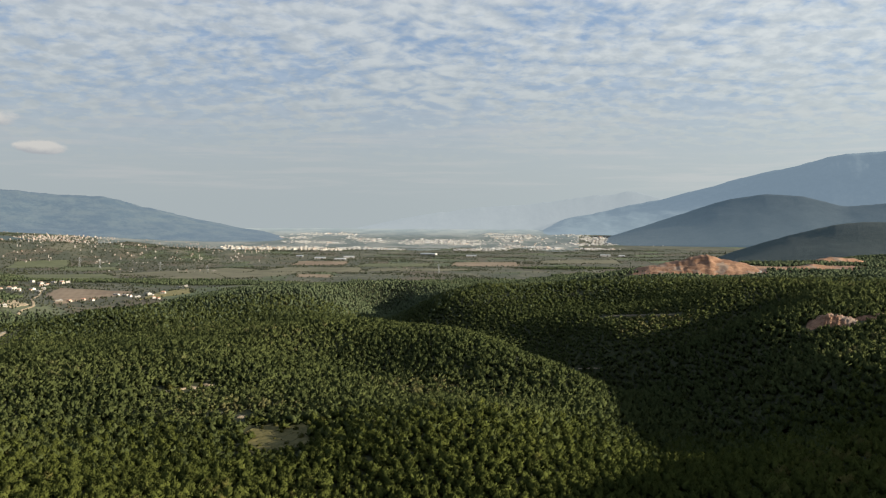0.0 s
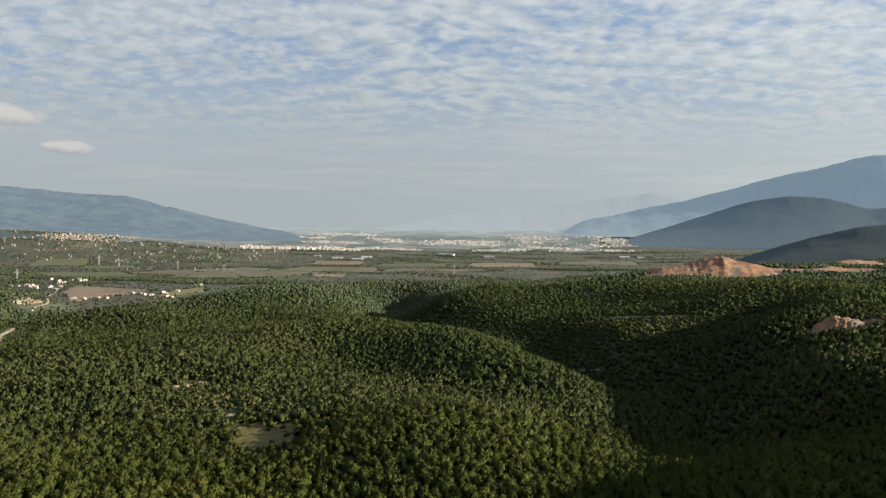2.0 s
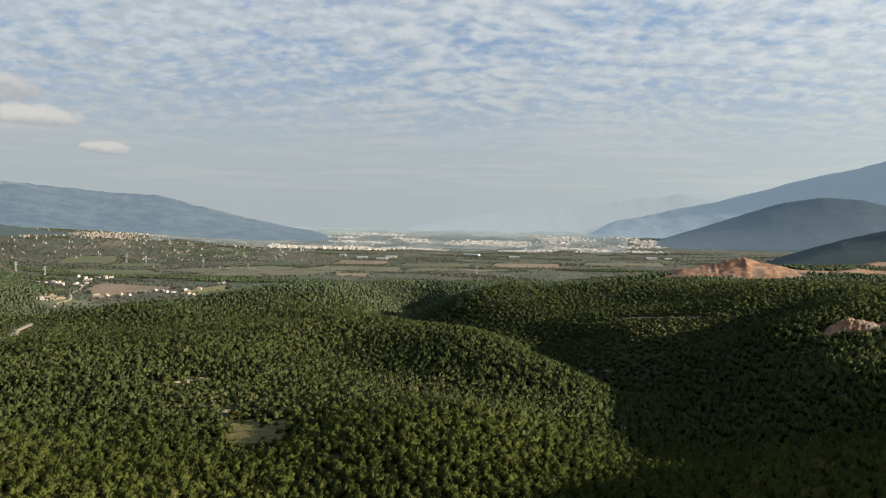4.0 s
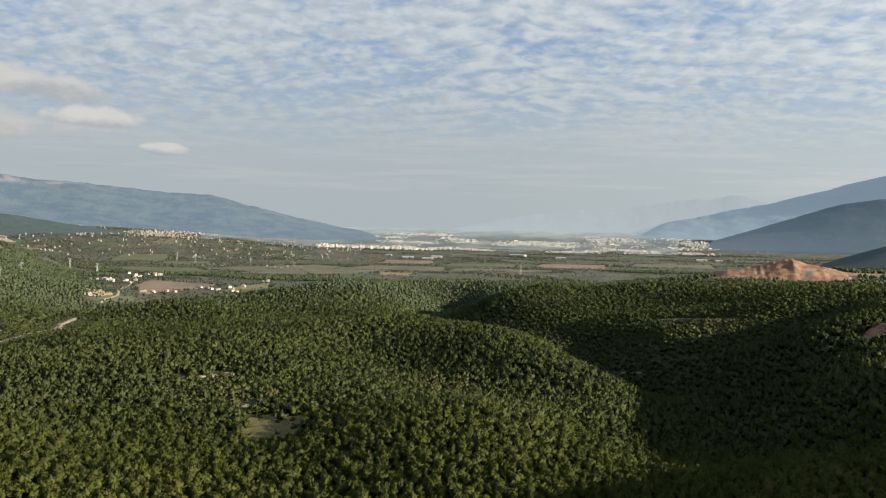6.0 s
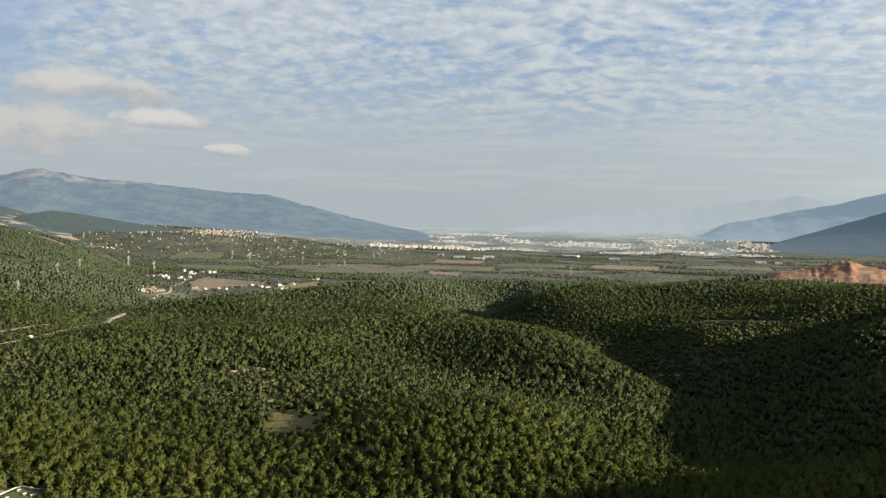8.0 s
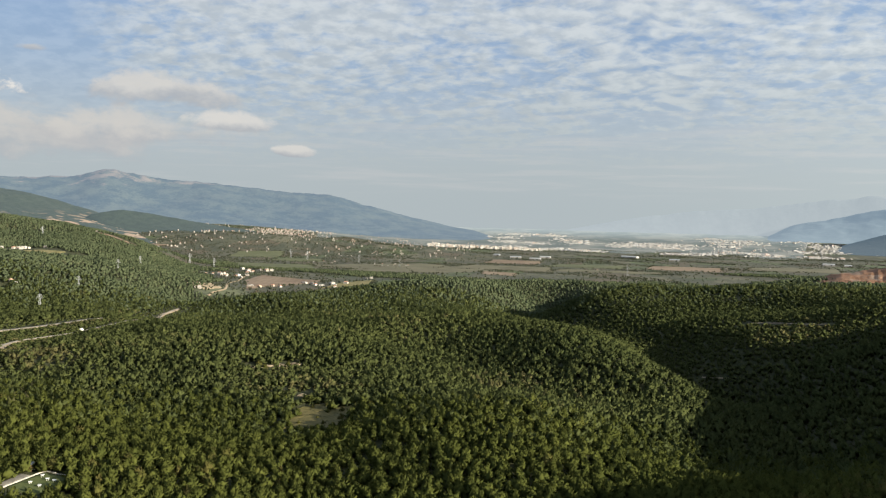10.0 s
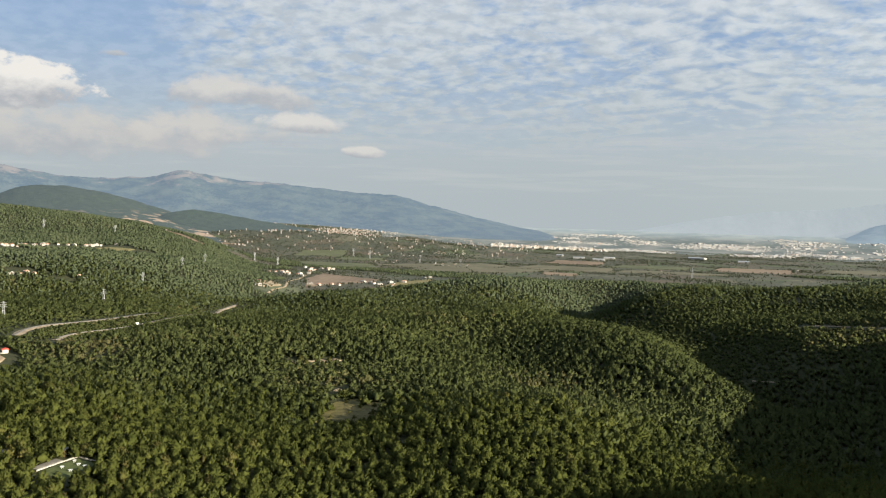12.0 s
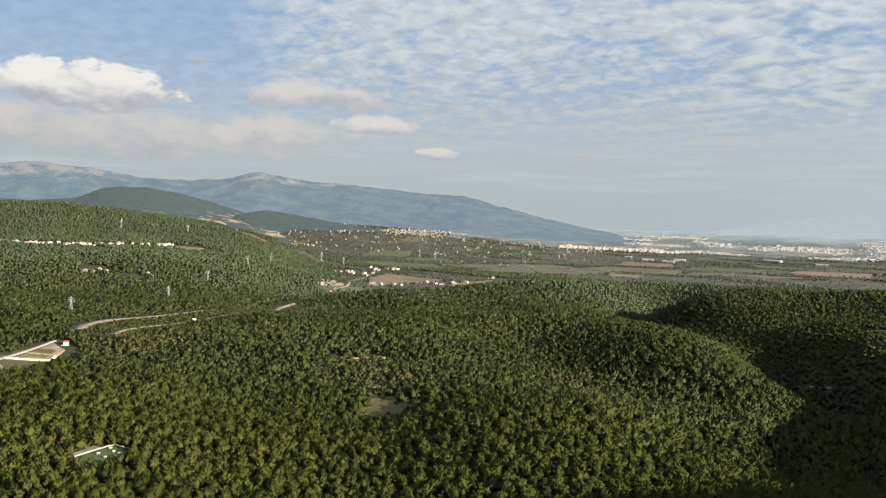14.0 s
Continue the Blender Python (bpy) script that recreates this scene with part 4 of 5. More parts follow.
VILLAGE = [(-840, 1660, 2), (-813, 1642, 0), (-800, 1612, 2), (-788, 1600, 3), (-775, 1590, 0), (-795, 1655, 3), (-786, 1672, 2), (-770, 1640, 0), (-782, 1578, 1), (-765, 1655, 2), (-824, 1512, 1), (-814, 1520, 0),
           (-800, 1500, 2), (-793, 1488, 3), (-783, 1497, 2), (-770, 1472, 0), (-762, 1505, 3), (-754, 1482, 1), (-745, 1512, 2), (-832, 1500, 1), (-806, 1526, 0), (-725, 1450, 3), (-608, 1119, 3), (-628, 1150, 0), (-585, 1268, 1),
           (-577, 1300, 1), (-562, 1300, 0), (-598, 1262, 3), (-545, 1391, 3), (-530, 1373, 0), (-509, 1400, 2), (-500, 1390, 3), (-515, 1368, 3), (-471, 1340, 1), (-482, 1352, 0), (-499, 1575, 2), (-506, 1560, 3), (-562, 1395, 3), (-490, 1420, 0)]
for x, y, i in VILLAGE:
    place(HOUSES, i, x, y, g.uniform(-40, 40), g.uniform(0.48, 0.74), "village houses")
for x0, y0, x1, y1, n in ((-1125, 905, -1010, 960, 26), (-1105, 935, -1000, 990, 16), (-985, 1020, -930, 1110, 14), (-950, 1110, -920, 1160, 6), (-720, 765, -690, 775, 4), (-660, 785, -640, 792, 2), (-1000, 960, -950, 1000, 6)):
    for _ in range(n):
        q = g.uniform()
        place(HOUSES, int(g.integers(0, 3)), x0 + (x1 - x0) * q + g.uniform(-9, 9), y0 + (y1 - y0) * q + g.uniform(-14, 14), g.uniform(-50, 50), g.uniform(0.36, 0.58), "hamlet houses in the woods")


def polar(bearing, r):
    return r * math.sin(radians(bearing)), r * math.cos(radians(bearing))


def strewn_houses(name, label, x, y, w, seed):
    """Far houses, too many and too small to tell apart: walls and roofs in one mesh."""
    q = np.random.default_rng(seed)
    n = len(x)
    w = q.uniform(0.75, 1.3, n) * w
    d, h = w * q.uniform(0.7, 1.0, n), q.uniform(2.4, 4.4, n)
    a = q.uniform(0, 3.1, n)
    z = height(x, y) - 1.5
    c = np.array([(-1, -1, 0), (1, -1, 0), (1, 1, 0), (-1, 1, 0), (-1, -1, 1), (1, -1, 1), (1, 1, 1), (-1, 1, 1), (0, -1, 1.45), (0, 1, 1.45)], float)
    px, py = c[:, 0] * w[:, None] / 2, c[:, 1] * d[:, None] / 2
    v = np.stack([x[:, None] + px * np.cos(a)[:, None] - py * np.sin(a)[:, None], y[:, None] + px * np.sin(a)[:, None] + py * np.cos(a)[:, None],
                  z[:, None] + c[:, 2] * (h[:, None] + 1.5)], -1).reshape(-1, 3)
    wall = np.array([(0, 1, 5, 4), (1, 2, 6, 5), (2, 3, 7, 6), (3, 0, 4, 7), (4, 5, 8, 8), (6, 7, 9, 9)])[:4]
    roof = np.array([(5, 6, 9, 8), (7, 4, 8, 9)])
    step_n = (np.arange(n) * 10)[:, None, None]
    root = tagged(new(name), label, "houses", kind="stuff")
    for nm, f, mat in (("walls", wall, WALL_FAR), ("roofs", roof, ROOF_FAR)):
        ob = new(nm, mesh_from(nm, v, (f[None] + step_n).reshape(-1, 4), mat))
        ob.parent = root


def island_tone(name, a, b):
    m, k = material(name)
    p = k.add("ShaderNodeTexCoord").outputs["Object"]
    which = k.add("ShaderNodeNewGeometry").outputs["Random Per Island"]
    finish(k, k.mix(k.step(k.noise(p, 0.5, 4.0), 0.4, 0.7, 0.0, 0.3), k.mix(which, a, b), (0.3, 0.27, 0.23)), 0.85)
    return m


WALL_FAR = island_tone("far_house_walls", (0.34, 0.315, 0.285), (0.20, 0.18, 0.16))
ROOF_FAR = island_tone("far_house_roofs", (0.28, 0.16, 0.12), (0.34, 0.31, 0.28))
# the hillside town and the farms strewn over the valley
hb = g.normal(-26.5, 1.7, 520)
hr = 3150 + 60 * (hb + 26.5) + g.uniform(-170, 200, 520)
strewn_houses("hillside_town", "small town of pale houses on the hillside", hr * np.sin(np.radians(hb)), hr * np.cos(np.radians(hb)), 3.8, 31)
fb, fr = g.uniform(-38, -12, 420), g.uniform(2400, 3600, 420)
strewn_houses("far_farms", "pale farmhouses strewn over the far valley", fr * np.sin(np.radians(fb)), fr * np.cos(np.radians(fb)), 3.0, 32)
for b, r, n in ((-17.2, 2500, 8), (-18.0, 2480, 5), (-20.5, 2400, 4), (-22.0, 2380, 5), (-16.0, 2100, 6), (-17.3, 2080, 6), (-21.5, 2150, 4), (-14.0, 2950, 5), (-15.2, 2800, 6), (-5.2, 2600, 3), (-3.0, 2120, 2), (8.0, 2450, 2), (5.5, 2420, 2),
                (-34, 2300, 5), (-32, 2500, 5), (-36.5, 1950, 4), (-38, 2350, 6), (-41, 2250, 6), (-44, 2150, 6), (-33, 2150, 4)):
    for _ in range(n):
        x, y = polar(b + g.normal(0, 0.45), r + g.normal(0, 25))
        place(HOUSES, int(g.choice((0, 2, 3, 3))), x, y, g.uniform(0, 90), g.uniform(0.22, 0.36), "farms on the plain")


def apartment(w, d, storeys, wall):
    root = new("apartment_building")
    h = storeys * 3.0
    part("wall", box(0, 0, -2, w, d, h + 2), wall, root)
    for i in range(storeys):
        part("window_band", box(0, 0, i * 3.0 + 1.2, w * 0.7, d + 0.2, 0.7), WINDOW, root, "row of dark windows")
    bm = box(0, 0, h, w + 0.6, d + 0.6, 0.5)
    add_box(bm, -w * 0.2, 0, h + 0.5, w * 0.22, d * 0.35, 2.2)
    part("roof", bm, FLAT_ROOF, root)
    return root


FLATS = [tagged(apartment(13, 10, 3, WALL_ESTATE), "white three-storey apartment building", "apartment building"),
         tagged(apartment(16, 11, 4, WALL_ESTATE), "pale four-storey apartment building", "apartment building"),
         tagged(apartment(11, 11, 5, WALL_PINK), "cream five-storey apartment building", "apartment building"),
         tagged(apartment(15, 12, 8, WALL_TOWN), "tall white apartment tower", "apartment building")]
for _ in range(290):
    q = g.beta(1.15, 1.3)
    b = -15.3 + 8.2 * q
    x, y = polar(b, 3330 - 190 * q + g.uniform(-150, 130) * (1 - 0.4 * q))
    place(FLATS, int(g.choice((0, 0, 1, 1, 2))), x, y, g.uniform(15, 70), g.uniform(0.36, 0.62), "white housing estate")
for _ in range(70):
    x, y = polar(g.normal(6.0, 2.4), g.uniform(3400, 4250))
    place(FLATS, int(g.choice((0, 0, 0, 1, 1, 2))), x, y, g.uniform(20, 65), g.uniform(0.3, 0.48), "city blocks")


def warehouse(w, d, h, mat):
    root = new("warehouse")
    part("wall", box(0, 0, -2, w, d, h + 2), WALL_TOWN, root)
    bm = bmesh.new()
    n = max(1, int(d / 18))
    for i in range(n):
        y0, y1 = -d / 2 + d * i / n - 0.2, -d / 2 + d * (i + 1) / n - 0.3
        vs = [bm.verts.new(p) for p in ((-w / 2 - .4, y0, h), (w / 2 + .4, y0, h), (w / 2 + .4, y1, h), (-w / 2 - .4, y1, h),
                                        (-w / 2 - .4, (y0 + y1) / 2, h + 2.2), (w / 2 + .4, (y0 + y1) / 2, h + 2.2))]
        for f in ((3, 2, 1, 0), (0, 1, 5, 4), (2, 3, 4, 5), (1, 2, 5), (3, 0, 4)):
            bm.faces.new([vs[j] for j in f])
    part("roof", bm, mat, root, "pale ribbed metal roof")
    part("loading_door", box(w * 0.2, -d / 2 - 0.06, 0, 5, 0.2, 4.5), WINDOW, root)
    return root


SHEDS = [tagged(warehouse(42, 24, 6, SHED_ROOF), "long white industrial shed", "warehouse"),
         tagged(warehouse(66, 34, 7, SHED_ROOF), "large pale industrial hall", "warehouse"),
         tagged(warehouse(26, 18, 5, SHED_ROOF), "small pale workshop hall", "warehouse"),
         tagged(warehouse(50, 22, 5.5, TILE_ROOF), "long shed with a reddish roof", "warehouse")]
# the quarters of the city, with open ground between them: bearings and distances
QUARTERS = (np.concatenate([g.uniform(-10.5, 11.5, 26), g.normal(4, 4, 20)]), 3200 + 1150 * g.beta(1.1, 1.2, 46))
for n in range(290):
    b = float(QUARTERS[0][n % 46] + g.normal(0, 0.5))
    r = float(np.clip(QUARTERS[1][n % 46] + g.normal(0, 40), 3120, 4400))
    x, y = polar(b, r)
    t = place(SHEDS, int(g.choice((0, 0, 1, 2, 2, 2, 3))), x, y, g.choice((28, 40, 55)) + g.normal(0, 6), g.uniform(0.24, 0.48), "industrial estate on the plain")
    t.location.z += 1.2
for b, r, i in ((-8.6, 2560, 0), (-7.2, 2500, 0), (-6.6, 2620, 0), (-10.0, 2650, 2), (-1.0, 2800, 1), (2.0, 2700, 0), (11.3, 2800, 0), (12.4, 2790, 2)):
    x, y = polar(b, r)
    place(SHEDS, i, x, y, g.normal(0, 10), 0.8, "sheds among the fields")


def far_city():
    """The far part of the city, too small to count."""
    q = np.random.default_rng(23)
    n = 4600
    cb, cr = QUARTERS
    pick = q.integers(0, len(cb), n)
    b = np.radians(cb[pick] + q.normal(0, 0.55, n))
    r = np.clip(cr[pick] + q.normal(0, 45, n), 3150, 4450)
    x, y = r * np.sin(b), r * np.cos(b)
    w, d, h = q.uniform(3, 12, n), q.uniform(3, 8, n), q.uniform(1.5, 3.2, n)
    h[:9] *= 2.5
    z = height(x, y) - 2
    c = np.array([(-1, -1, 0), (1, -1, 0), (1, 1, 0), (-1, 1, 0), (-1, -1, 1), (1, -1, 1), (1, 1, 1), (-1, 1, 1)], float)
    px, py, a = c[:, 0] * w[:, None] / 2, c[:, 1] * d[:, None] / 2, q.uniform(0.4, 1.1, n)[:, None]
    v = np.stack([x[:, None] + px * np.cos(a) - py * np.sin(a), y[:, None] + px * np.sin(a) + py * np.cos(a), z[:, None] + c[:, 2] * (h[:, None] + 2)], -1).reshape(-1, 3)
    f = np.array([(0, 1, 5, 4), (1, 2, 6, 5), (2, 3, 7, 6), (3, 0, 4, 7), (4, 5, 6, 7)])
    f = (f[None] + (np.arange(n) * 8)[:, None, None]).reshape(-1, 4)
    tagged(new("far_city", mesh_from("far_city", v, f, WALL_TOWN)), "pale far city blocks dissolving in haze", "city", kind="stuff")


far_city()

# ---- the woods themselves ----
NEAR = [pine_crown(48, 6, s, 1) for s in range(14)]
MID = [pine_crown(7, 4, 20 + s, 0) for s in range(14)]
FAR_WOOD = [pine_crown(0, 3, 60 + s, 0) for s in range(10)]
nx, ny = sites(185, 440, 3.95, blend=(0, 45))
single = (ny > 228) & (ny < 285) & (nx > -112) & (nx < 18)
single &= np.cumsum(single) <= 290
wood("pine_wood_near", "dense olive-green pines covering the near hillside", NEAR, nx[~single], ny[~single], 3.2, 6.2, None, (1.2, 1.6))


def trunk_mesh(seed):
    """A tapered, slightly bent trunk with a few bare limbs, 1 m high."""
    q = random.Random(seed)
    bm = bmesh.new()
    prev, lean = Vector((0, 0, -0.05)), Vector((q.uniform(-0.03, 0.03), q.uniform(-0.03, 0.03), 0))
    for i in range(5):
        nxt = Vector((lean.x * (i + 1), lean.y * (i + 1), 0.16 * (i + 1)))
        r0 = 0.024 * (1 - i / 6)
        d = nxt - prev
        bmesh.ops.create_cone(bm, segments=6, radius1=r0, radius2=r0 * 0.82, depth=d.length, cap_ends=True,
                              matrix=Matrix.Translation((prev + nxt) / 2) @ d.to_track_quat("Z", "Y").to_matrix().to_4x4())
        if i:
            a = q.uniform(0, 6.28)
            bar(bm, nxt, nxt + Vector((math.cos(a) * 0.2, math.sin(a) * 0.2, 0.07)), 0.011)
        prev = nxt
    return bm


def pine_tree(seed):
    root = new("pine_tree")
    part("trunk", trunk_mesh(seed), BARK, root, "grey-brown tapering trunk")
    v, f, out = pine_crown(210, 9, 100 + seed)
    q = np.random.default_rng(seed)
    crown = new("crown", rounded(mesh_from("crown", v, f, PINE, True, np.full(len(v), q.uniform(0.2, 0.8))), out))
    crown.parent = root
    return tagged(root, ("full olive-green pine on the near slope", "dark green bushy pine in the dense wood", "slim yellowish-green pine among its neighbours")[seed % 3],
                  "pine tree", "single pines on the near slope")


PINES = [pine_tree(i) for i in range(12)]
sx, sy = nx[single], ny[single]
for n, (x, y) in enumerate(zip(sx, sy)):
    t = place(PINES, n % len(PINES), x, y, rng.uniform(0, 360), 1.0, "single pines on the near slope")
    tall = rng.uniform(3.6, 6.4)
    w = tall * rng.uniform(1.0, 1.4)
    t.scale = (w, w, tall)
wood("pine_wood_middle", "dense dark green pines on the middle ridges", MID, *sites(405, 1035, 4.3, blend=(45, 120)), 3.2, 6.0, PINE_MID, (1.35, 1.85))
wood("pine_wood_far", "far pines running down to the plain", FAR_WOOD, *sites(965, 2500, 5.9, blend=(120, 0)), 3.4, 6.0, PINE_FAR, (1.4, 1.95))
def scrub():
    """Low kermes-oak scrub between the pines on the stony hills."""
    xs, ys = [], []
    for gx, gy, a, b in ((130, 770, 150, 130), (-130, 478, 55, 50), (-85, 440, 45, 24), (-360, 570, 50, 95), (60, 470, 35, 60)):
        n = int(a * b * 3.14 / 6.5)
        q, w = np.sqrt(rng.uniform(0, 1, n)), rng.uniform(0, 6.2832, n)
        xs.append(gx + a * q * np.cos(w))
        ys.append(gy + b * q * np.sin(w))
    x, y = np.concatenate(xs), np.concatenate(ys)
    ok = ~glade(x, y)
    x, y = x[ok], y[ok]
    v, f, t, out = scatter(FAR_WOOD, x, y, rng.uniform(1.0, 2.4, len(x)), rng.uniform(2.2, 4.6, len(x)))
    tagged(new("scrub", rounded(mesh_from("scrub", v, f, PINE_MID, True, t), out)), "low dark evergreen scrub between the pines", "shrubs", kind="stuff")


scrub()
wood("pine_wood_aside", "pines on the slopes to either side", MID, *sites(0, 700, 10.0, 1.0, False), 6.0, 8.0)


def plain_trees():
    """Hedges, orchards and lone trees over the valley floor."""
    n = 90000
    b, r = rng.uniform(-52, 24, n), np.sqrt(rng.uniform(1050.0 ** 2, 3400.0 ** 2, n))
    x, y = r * np.sin(np.radians(b)), r * np.cos(np.radians(b))
    clump = np.sin(x / 83 + 2 * np.sin(y / 140)) + np.sin(y / 47 + 2 * np.sin(x / 150)) + 0.8 * np.sin((x + y) / 41)
    belt = np.sin(y / 31 + 1.7 * np.sin(x / 210)) * np.sin(x / 260 + 2.0 * np.sin(y / 330))
    left = smooth(-b, 12, 22)
    likely = 0.07 + 0.30 * left + 0.9 * smooth(clump, 0.7, 1.7) + 0.8 * smooth(belt, 0.55, 0.85)
    ok = (rng.uniform(0, 1, n) < np.clip(likely, 0.03, 0.9)) & (wooded(x, y) < 0.3)
    x, y = x[ok], y[ok]
    for pts in FIELDS:
        q = np.array(pts, float)
        e = np.roll(q, -1, 0) - q
        side = np.stack([e[i, 0] * (y - q[i, 1]) - e[i, 1] * (x - q[i, 0]) for i in range(4)])
        clear = (side > 0).all(0) | (side < 0).all(0)
        x, y = x[~clear], y[~clear]
    # hedges along the borders of the fields
    for pts in FIELDS:
        q = np.array(pts, float)
        for p0, p1 in zip(q, np.roll(q, -1, 0)):
            m = int(math.dist(p0, p1) / 5.0)
            k = np.sort(rng.uniform(0, 1, m))
            k = k[np.sin(k * 9.0 + p0[0]) > -0.35]
            x = np.concatenate([x, p0[0] + (p1[0] - p0[0]) * k + rng.normal(0, 3.0, len(k))])
            y = np.concatenate([y, p0[1] + (p1[1] - p0[1]) * k + rng.normal(0, 3.0, len(k))])
    v, f, t, out = scatter(FAR_WOOD, x, y, rng.uniform(1.6, 4.4, len(x)), rng.uniform(4, 8, len(x)))
    tagged(new("valley_trees", rounded(mesh_from("valley_trees", v, f, BROAD, True, t), out)), "dark hedges and lone trees over the plain", "trees", kind="stuff")


plain_trees()


# ---- the walled yard by the woods ----
patch("yard_verge", "trampled dry earth round the walled plot", [(-345, 396), (-322, 352), (-282, 328), (-288, 374)], DRY_GRASS, 0.35, "verge", 24, ragged=0.03)
patch("yard", "bare pale ground of a walled plot", [(-319, 364), (-298, 377), (-317, 404), (-340, 414)], DIRT, 0.7, "yard", 20, ragged=0.0)
ribbon("yard_drive", "pale concrete drive beside the walled plot", [(-316, 352), (-322, 364), (-332, 390), (-345, 422)], 3.4, CONCRETE, 1.0, "drive", 0.02)
ribbon("yard_drive", "dirt track leading away from the plot", [(-316, 354), (-300, 348), (-284, 334)], 3.0, DIRT, 0.8, "track", 0.1)
patch("yard_bed", "sandy strip inside the walled plot", [(-319, 370), (-303, 379), (-310, 388), (-326, 381)], GRASS, 1.0, "plot", ragged=0.01)
patch("yard_bed", "weedy bed inside the walled plot", [(-327, 385), (-312, 391), (-318, 399), (-331, 395)], DRY_GRASS, 1.0, "plot", ragged=0.01)


def wall_run(pts, tall, thick, label, mat=WHITE):
    """A low masonry wall through the points, with a coping, as one thing."""
    root = new("garden_wall")
    for a, b in zip(pts[:-1], pts[1:]):
        n = max(1, int(math.dist(a, b) / 4))
        for i in range(n):
            p = [a[k] + (b[k] - a[k]) * i / n for k in (0, 1)]
            q = [a[k] + (b[k] - a[k]) * (i + 1) / n for k in (0, 1)]
            z0 = min(ground_z(*p), ground_z(*q))
            turn = math.degrees(math.atan2(q[1] - p[1], q[0] - p[0]))
            c = ((p[0] + q[0]) / 2, (p[1] + q[1]) / 2)
            part("wall_section", box(c[0], c[1], z0 - 0.6, math.dist(p, q), thick, tall + 0.6, turn), mat, root)
            part("coping", box(c[0], c[1], z0 + tall, math.dist(p, q) - 0.03, thick + 0.14, 0.12, turn), CONCRETE, root)
    return tagged(root, label, "wall")


wall_run([(-320, 363), (-298, 376), (-306, 388)], 1.7, 0.35, "low white wall round the bare plot", PALE_WALL)
wall_run([(-326, 382), (-309, 389)], 0.9, 0.3, "white inner wall across the plot", PALE_WALL)


def red_hut(x, y, turn):
    root = new("hut")
    w = part("wall", box(0, 0, -0.6, 5.4, 4.6, 3.4, 0, 0.03), WALL, root, "white rendered walls")
    part("door", box(-1.2, -2.33, 0, 0.95, 0.08, 2.05), WINDOW, root)
    part("window", box(1.1, -2.33, 0.95, 1.2, 0.08, 1.0), WINDOW, root)
    part("roof", hip_roof(5.4, 4.6, 2.8, 1.3, 0.7, 0.45), RED_TIN, root, "bright red tin roof")
    part("porch", box(0, -3.2, -0.6, 5.4, 1.8, 0.75), CONCRETE, root)
    root.matrix_basis = pose(x, y, ground_z(x, y) + 0.5, 0, 0, turn)
    root.scale = (0.7, 0.7, 0.7)
    return tagged(root, "small white hut with a bright red roof", "hut")


red_hut(-328, 413, -35)


# ---- the garden court in the near woods ----
patch("lawn", "mown lawn of a small walled garden", [(-138, 261), (-123, 258), (-122, 278), (-136, 279)], LAWN, 0.35, "lawn", ragged=0.0)
patch("terrace", "grey paved terrace beside the garden", [(-142, 262), (-138.6, 262), (-137.5, 274), (-142, 274)], ASPHALT, 0.4, "terrace", ragged=0.0)
patch("path", "pale gravel patch among the pines", [(-170, 262), (-160, 262), (-160, 272), (-168, 272)], CONCRETE, 0.4, "path", ragged=0.04)
wall_run([(-138.2, 261), (-137.4, 270), (-136.4, 279.3), (-122, 278.5)], 0.45, 0.3, "low pale wall round the lawn", CONCRETE)


def pavilion(x, y, turn):
    root = new("garden_pavilion")
    for sx in (-1, 1):
        for sy in (-1, 1):
            part("post", box(sx * 2.2, sy * 1.5, -0.3, 0.16, 0.16, 2.8), BARK, root)
    part("roof", hip_roof(4.6, 3.2, 2.5, 0.7, 0.3), WINDOW, root, "dark shingled roof")
    part("back_wall", box(0, 1.5, -0.3, 4.2, 0.12, 2.7), WHITE, root)
    part("bench", box(0, 1.0, 0, 3.6, 0.5, 0.45), BARK, root)
    root.matrix_basis = pose(x, y, ground_z(x, y) + 0.4, 0, 0, turn)
    return tagged(root, "dark-roofed open garden pavilion on a terrace", "pavilion")


wall_run([(-171, 267), (-163, 271)], 1.3, 0.3, "short cream wall among the pines", PALE_WALL)

pavilion(-142.5, 277, 15)


def garden_table(x, y):
    root = new("garden_table")
    bm = bmesh.new()
    bmesh.ops.create_cone(bm, segments=16, radius1=0.75, radius2=0.75, depth=0.06, cap_ends=True, matrix=Matrix.Translation((0, 0, 0.73)))
    part("tabletop", bm, WHITE, root)
    for a in range(4):
        part("leg", box(0.45 * math.cos(a * 1.57), 0.45 * math.sin(a * 1.57), 0, 0.07, 0.07, 0.71), WHITE, root)
    root.matrix_basis = pose(x, y, ground_z(x, y) + 0.36, 0, 0, 20)
    return tagged(root, "round white garden table on the lawn", "table", "white garden furniture")


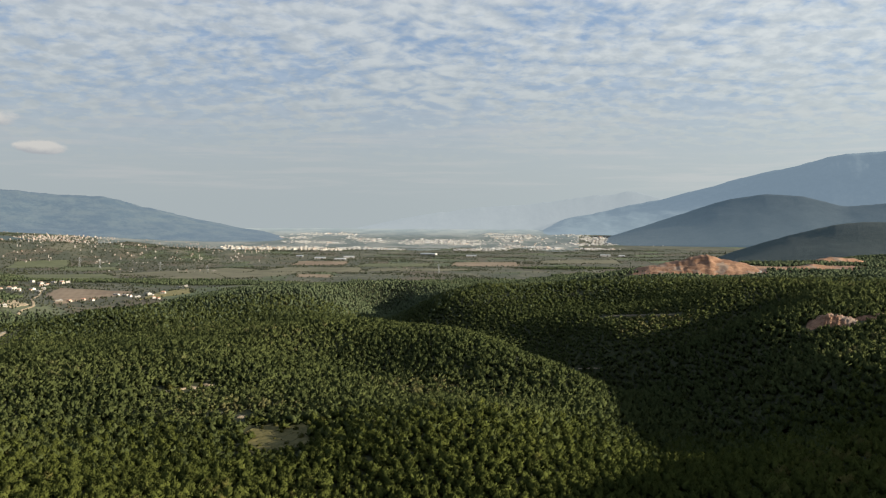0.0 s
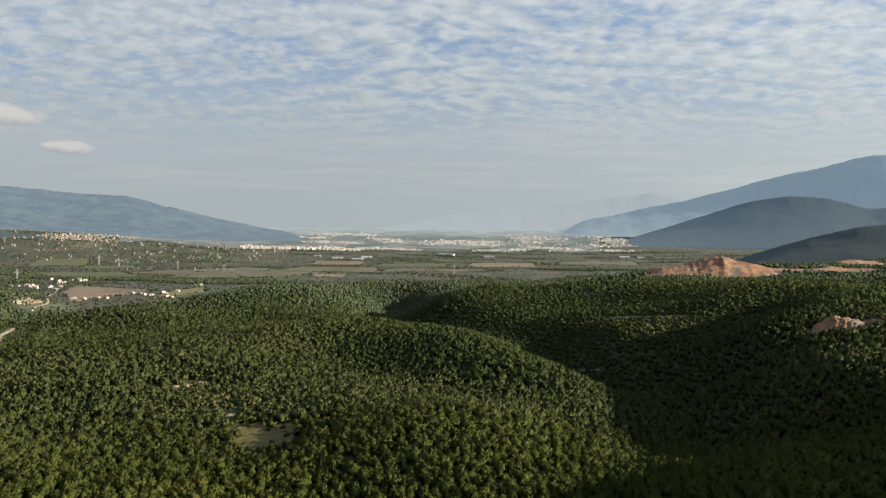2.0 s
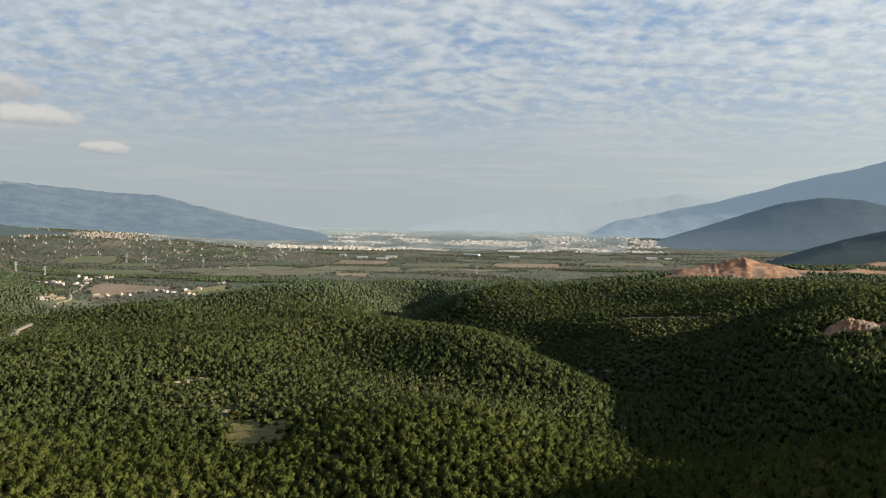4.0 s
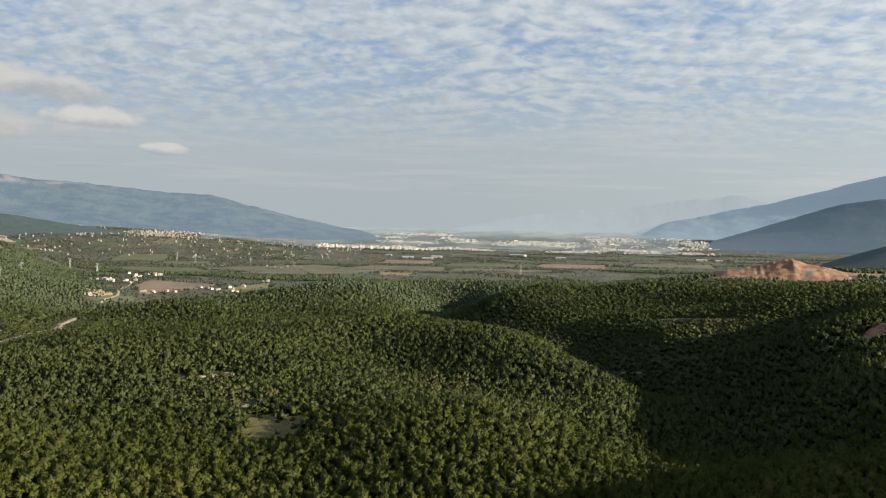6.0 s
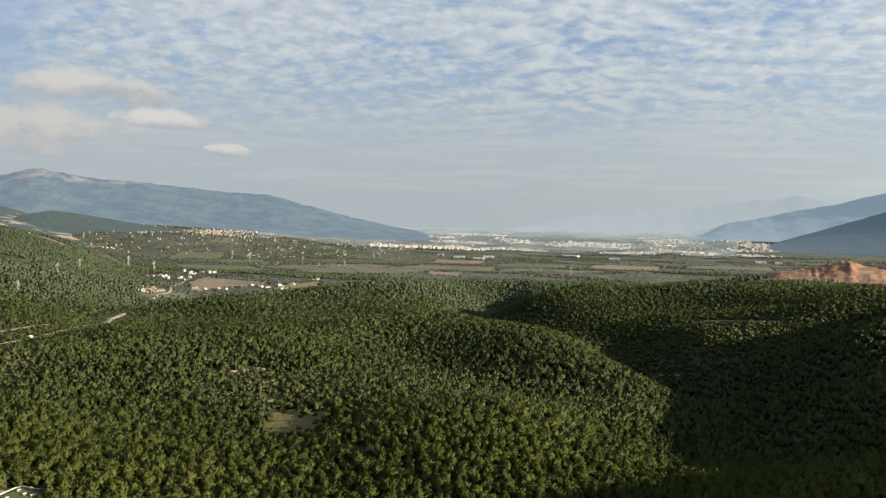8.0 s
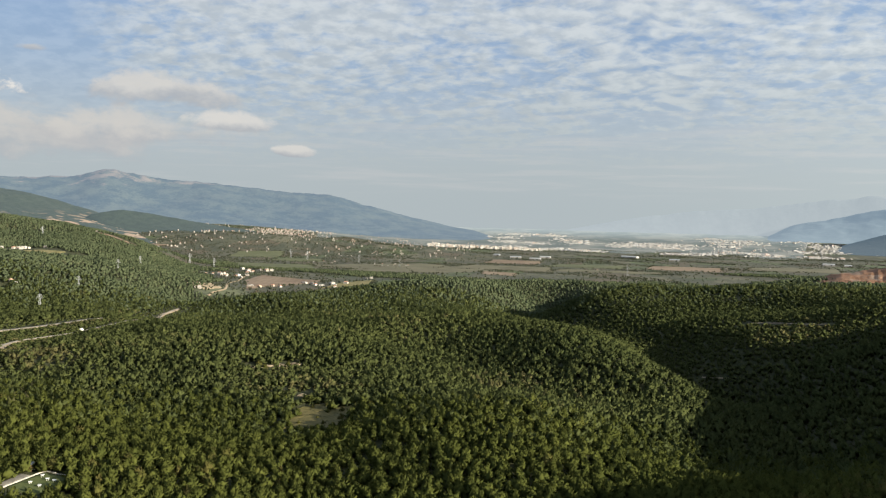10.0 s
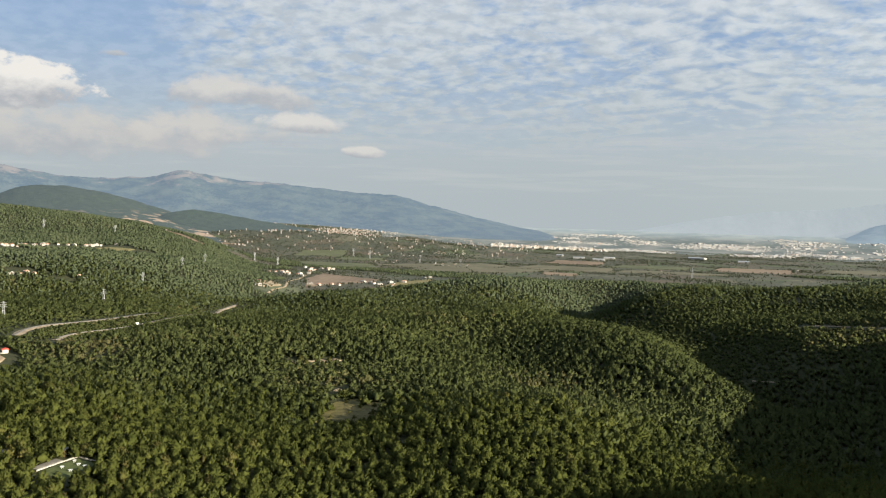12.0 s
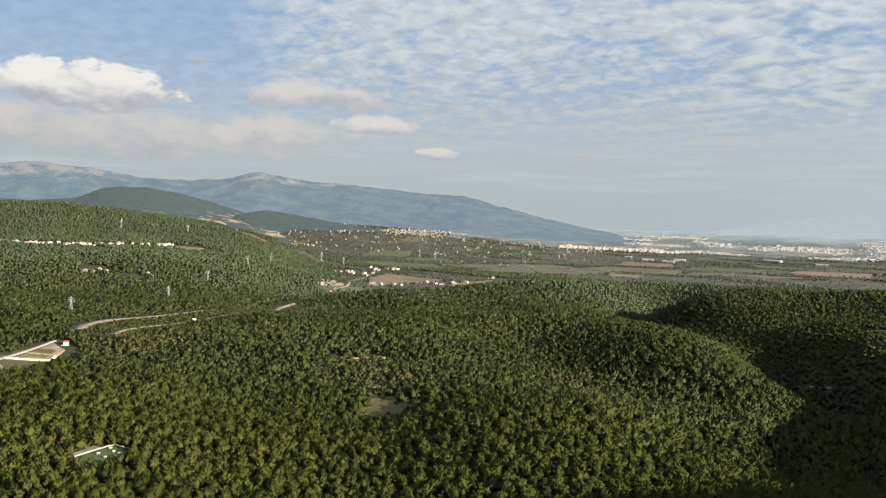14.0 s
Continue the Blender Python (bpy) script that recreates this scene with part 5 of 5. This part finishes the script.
for x, y in ((-132, 267), (-129, 272), (-133, 274), (-127, 266), (-126, 272)):
    garden_table(x, y)


# ---- bushes in the glade ----
def bush(seed, label):
    v, f, out = pine_crown(90, 6, 300 + seed)
    v = v * np.array([1.5, 1.5, 1.0]) - np.array([0, 0, 0.12])
    return tagged(new("bush", rounded(mesh_from("bush", v, f, SHRUB, True, np.full(len(v), 0.2 + 0.2 * seed)), out)), label, "bush")


BUSHES = [bush(0, "round dark green bush in dry grass"), bush(1, "low olive-green bush in dry grass"), bush(2, "brownish thorny bush in dry grass")]
for n, (x, y, r) in enumerate(((-77, 424, 1.5), (-72, 430, 1.9), (-90, 432, 1.4), (-65, 433, 2.0), (-82, 436, 1.6), (-96, 428, 1.3), (-60, 436, 1.8), (-70, 421, 1.1), (-86, 412, 0.9), (-78, 402, 1.2), (-92, 402, 1.3), (-72, 410, 1.6), (-66, 404, 1.2), (-84, 421, 1.4), (-88, 396, 1.0), (-70, 396, 1.5), (-98, 416, 1.6), (-62, 418, 1.3), (-75, 417, 0.8), (-155, 516, 2.0), (-172, 508, 2.2), (-165, 503, 1.8))):
    place(BUSHES, n % 3, x, y, 47 * n, 2.0 * r, "bushes in the glade")


# ---- a van on the lower road ----
def van(x, y, turn):
    root = new("van")
    part("body", box(0, 0, 0.45, 5.0, 1.95, 1.25, 0, 0.12), WHITE, root, "white painted body")
    part("cabin", box(-0.4, 0, 1.69, 3.9, 1.8, 0.75, 0, 0.15), WHITE, root)
    part("windscreen", box(1.58, 0, 1.72, 0.06, 1.5, 0.6), WINDOW, root)
    for sx in (-1.5, 1.5):
        for sy in (-0.9, 0.9):
            bm = bmesh.new()
            bmesh.ops.create_cone(bm, segments=14, radius1=0.36, radius2=0.36, depth=0.22, cap_ends=True, matrix=pose(sx, sy, 0.36, 90))
            part("wheel", bm, RUBBER, root)
    root.matrix_basis = pose(x, y, ground_z(x, y) + 0.95, 0, 0, turn)
    return tagged(root, "white van parked on the lower forest road", "van")


van(-354, 560, 100).scale = (0.8, 0.8, 0.8)
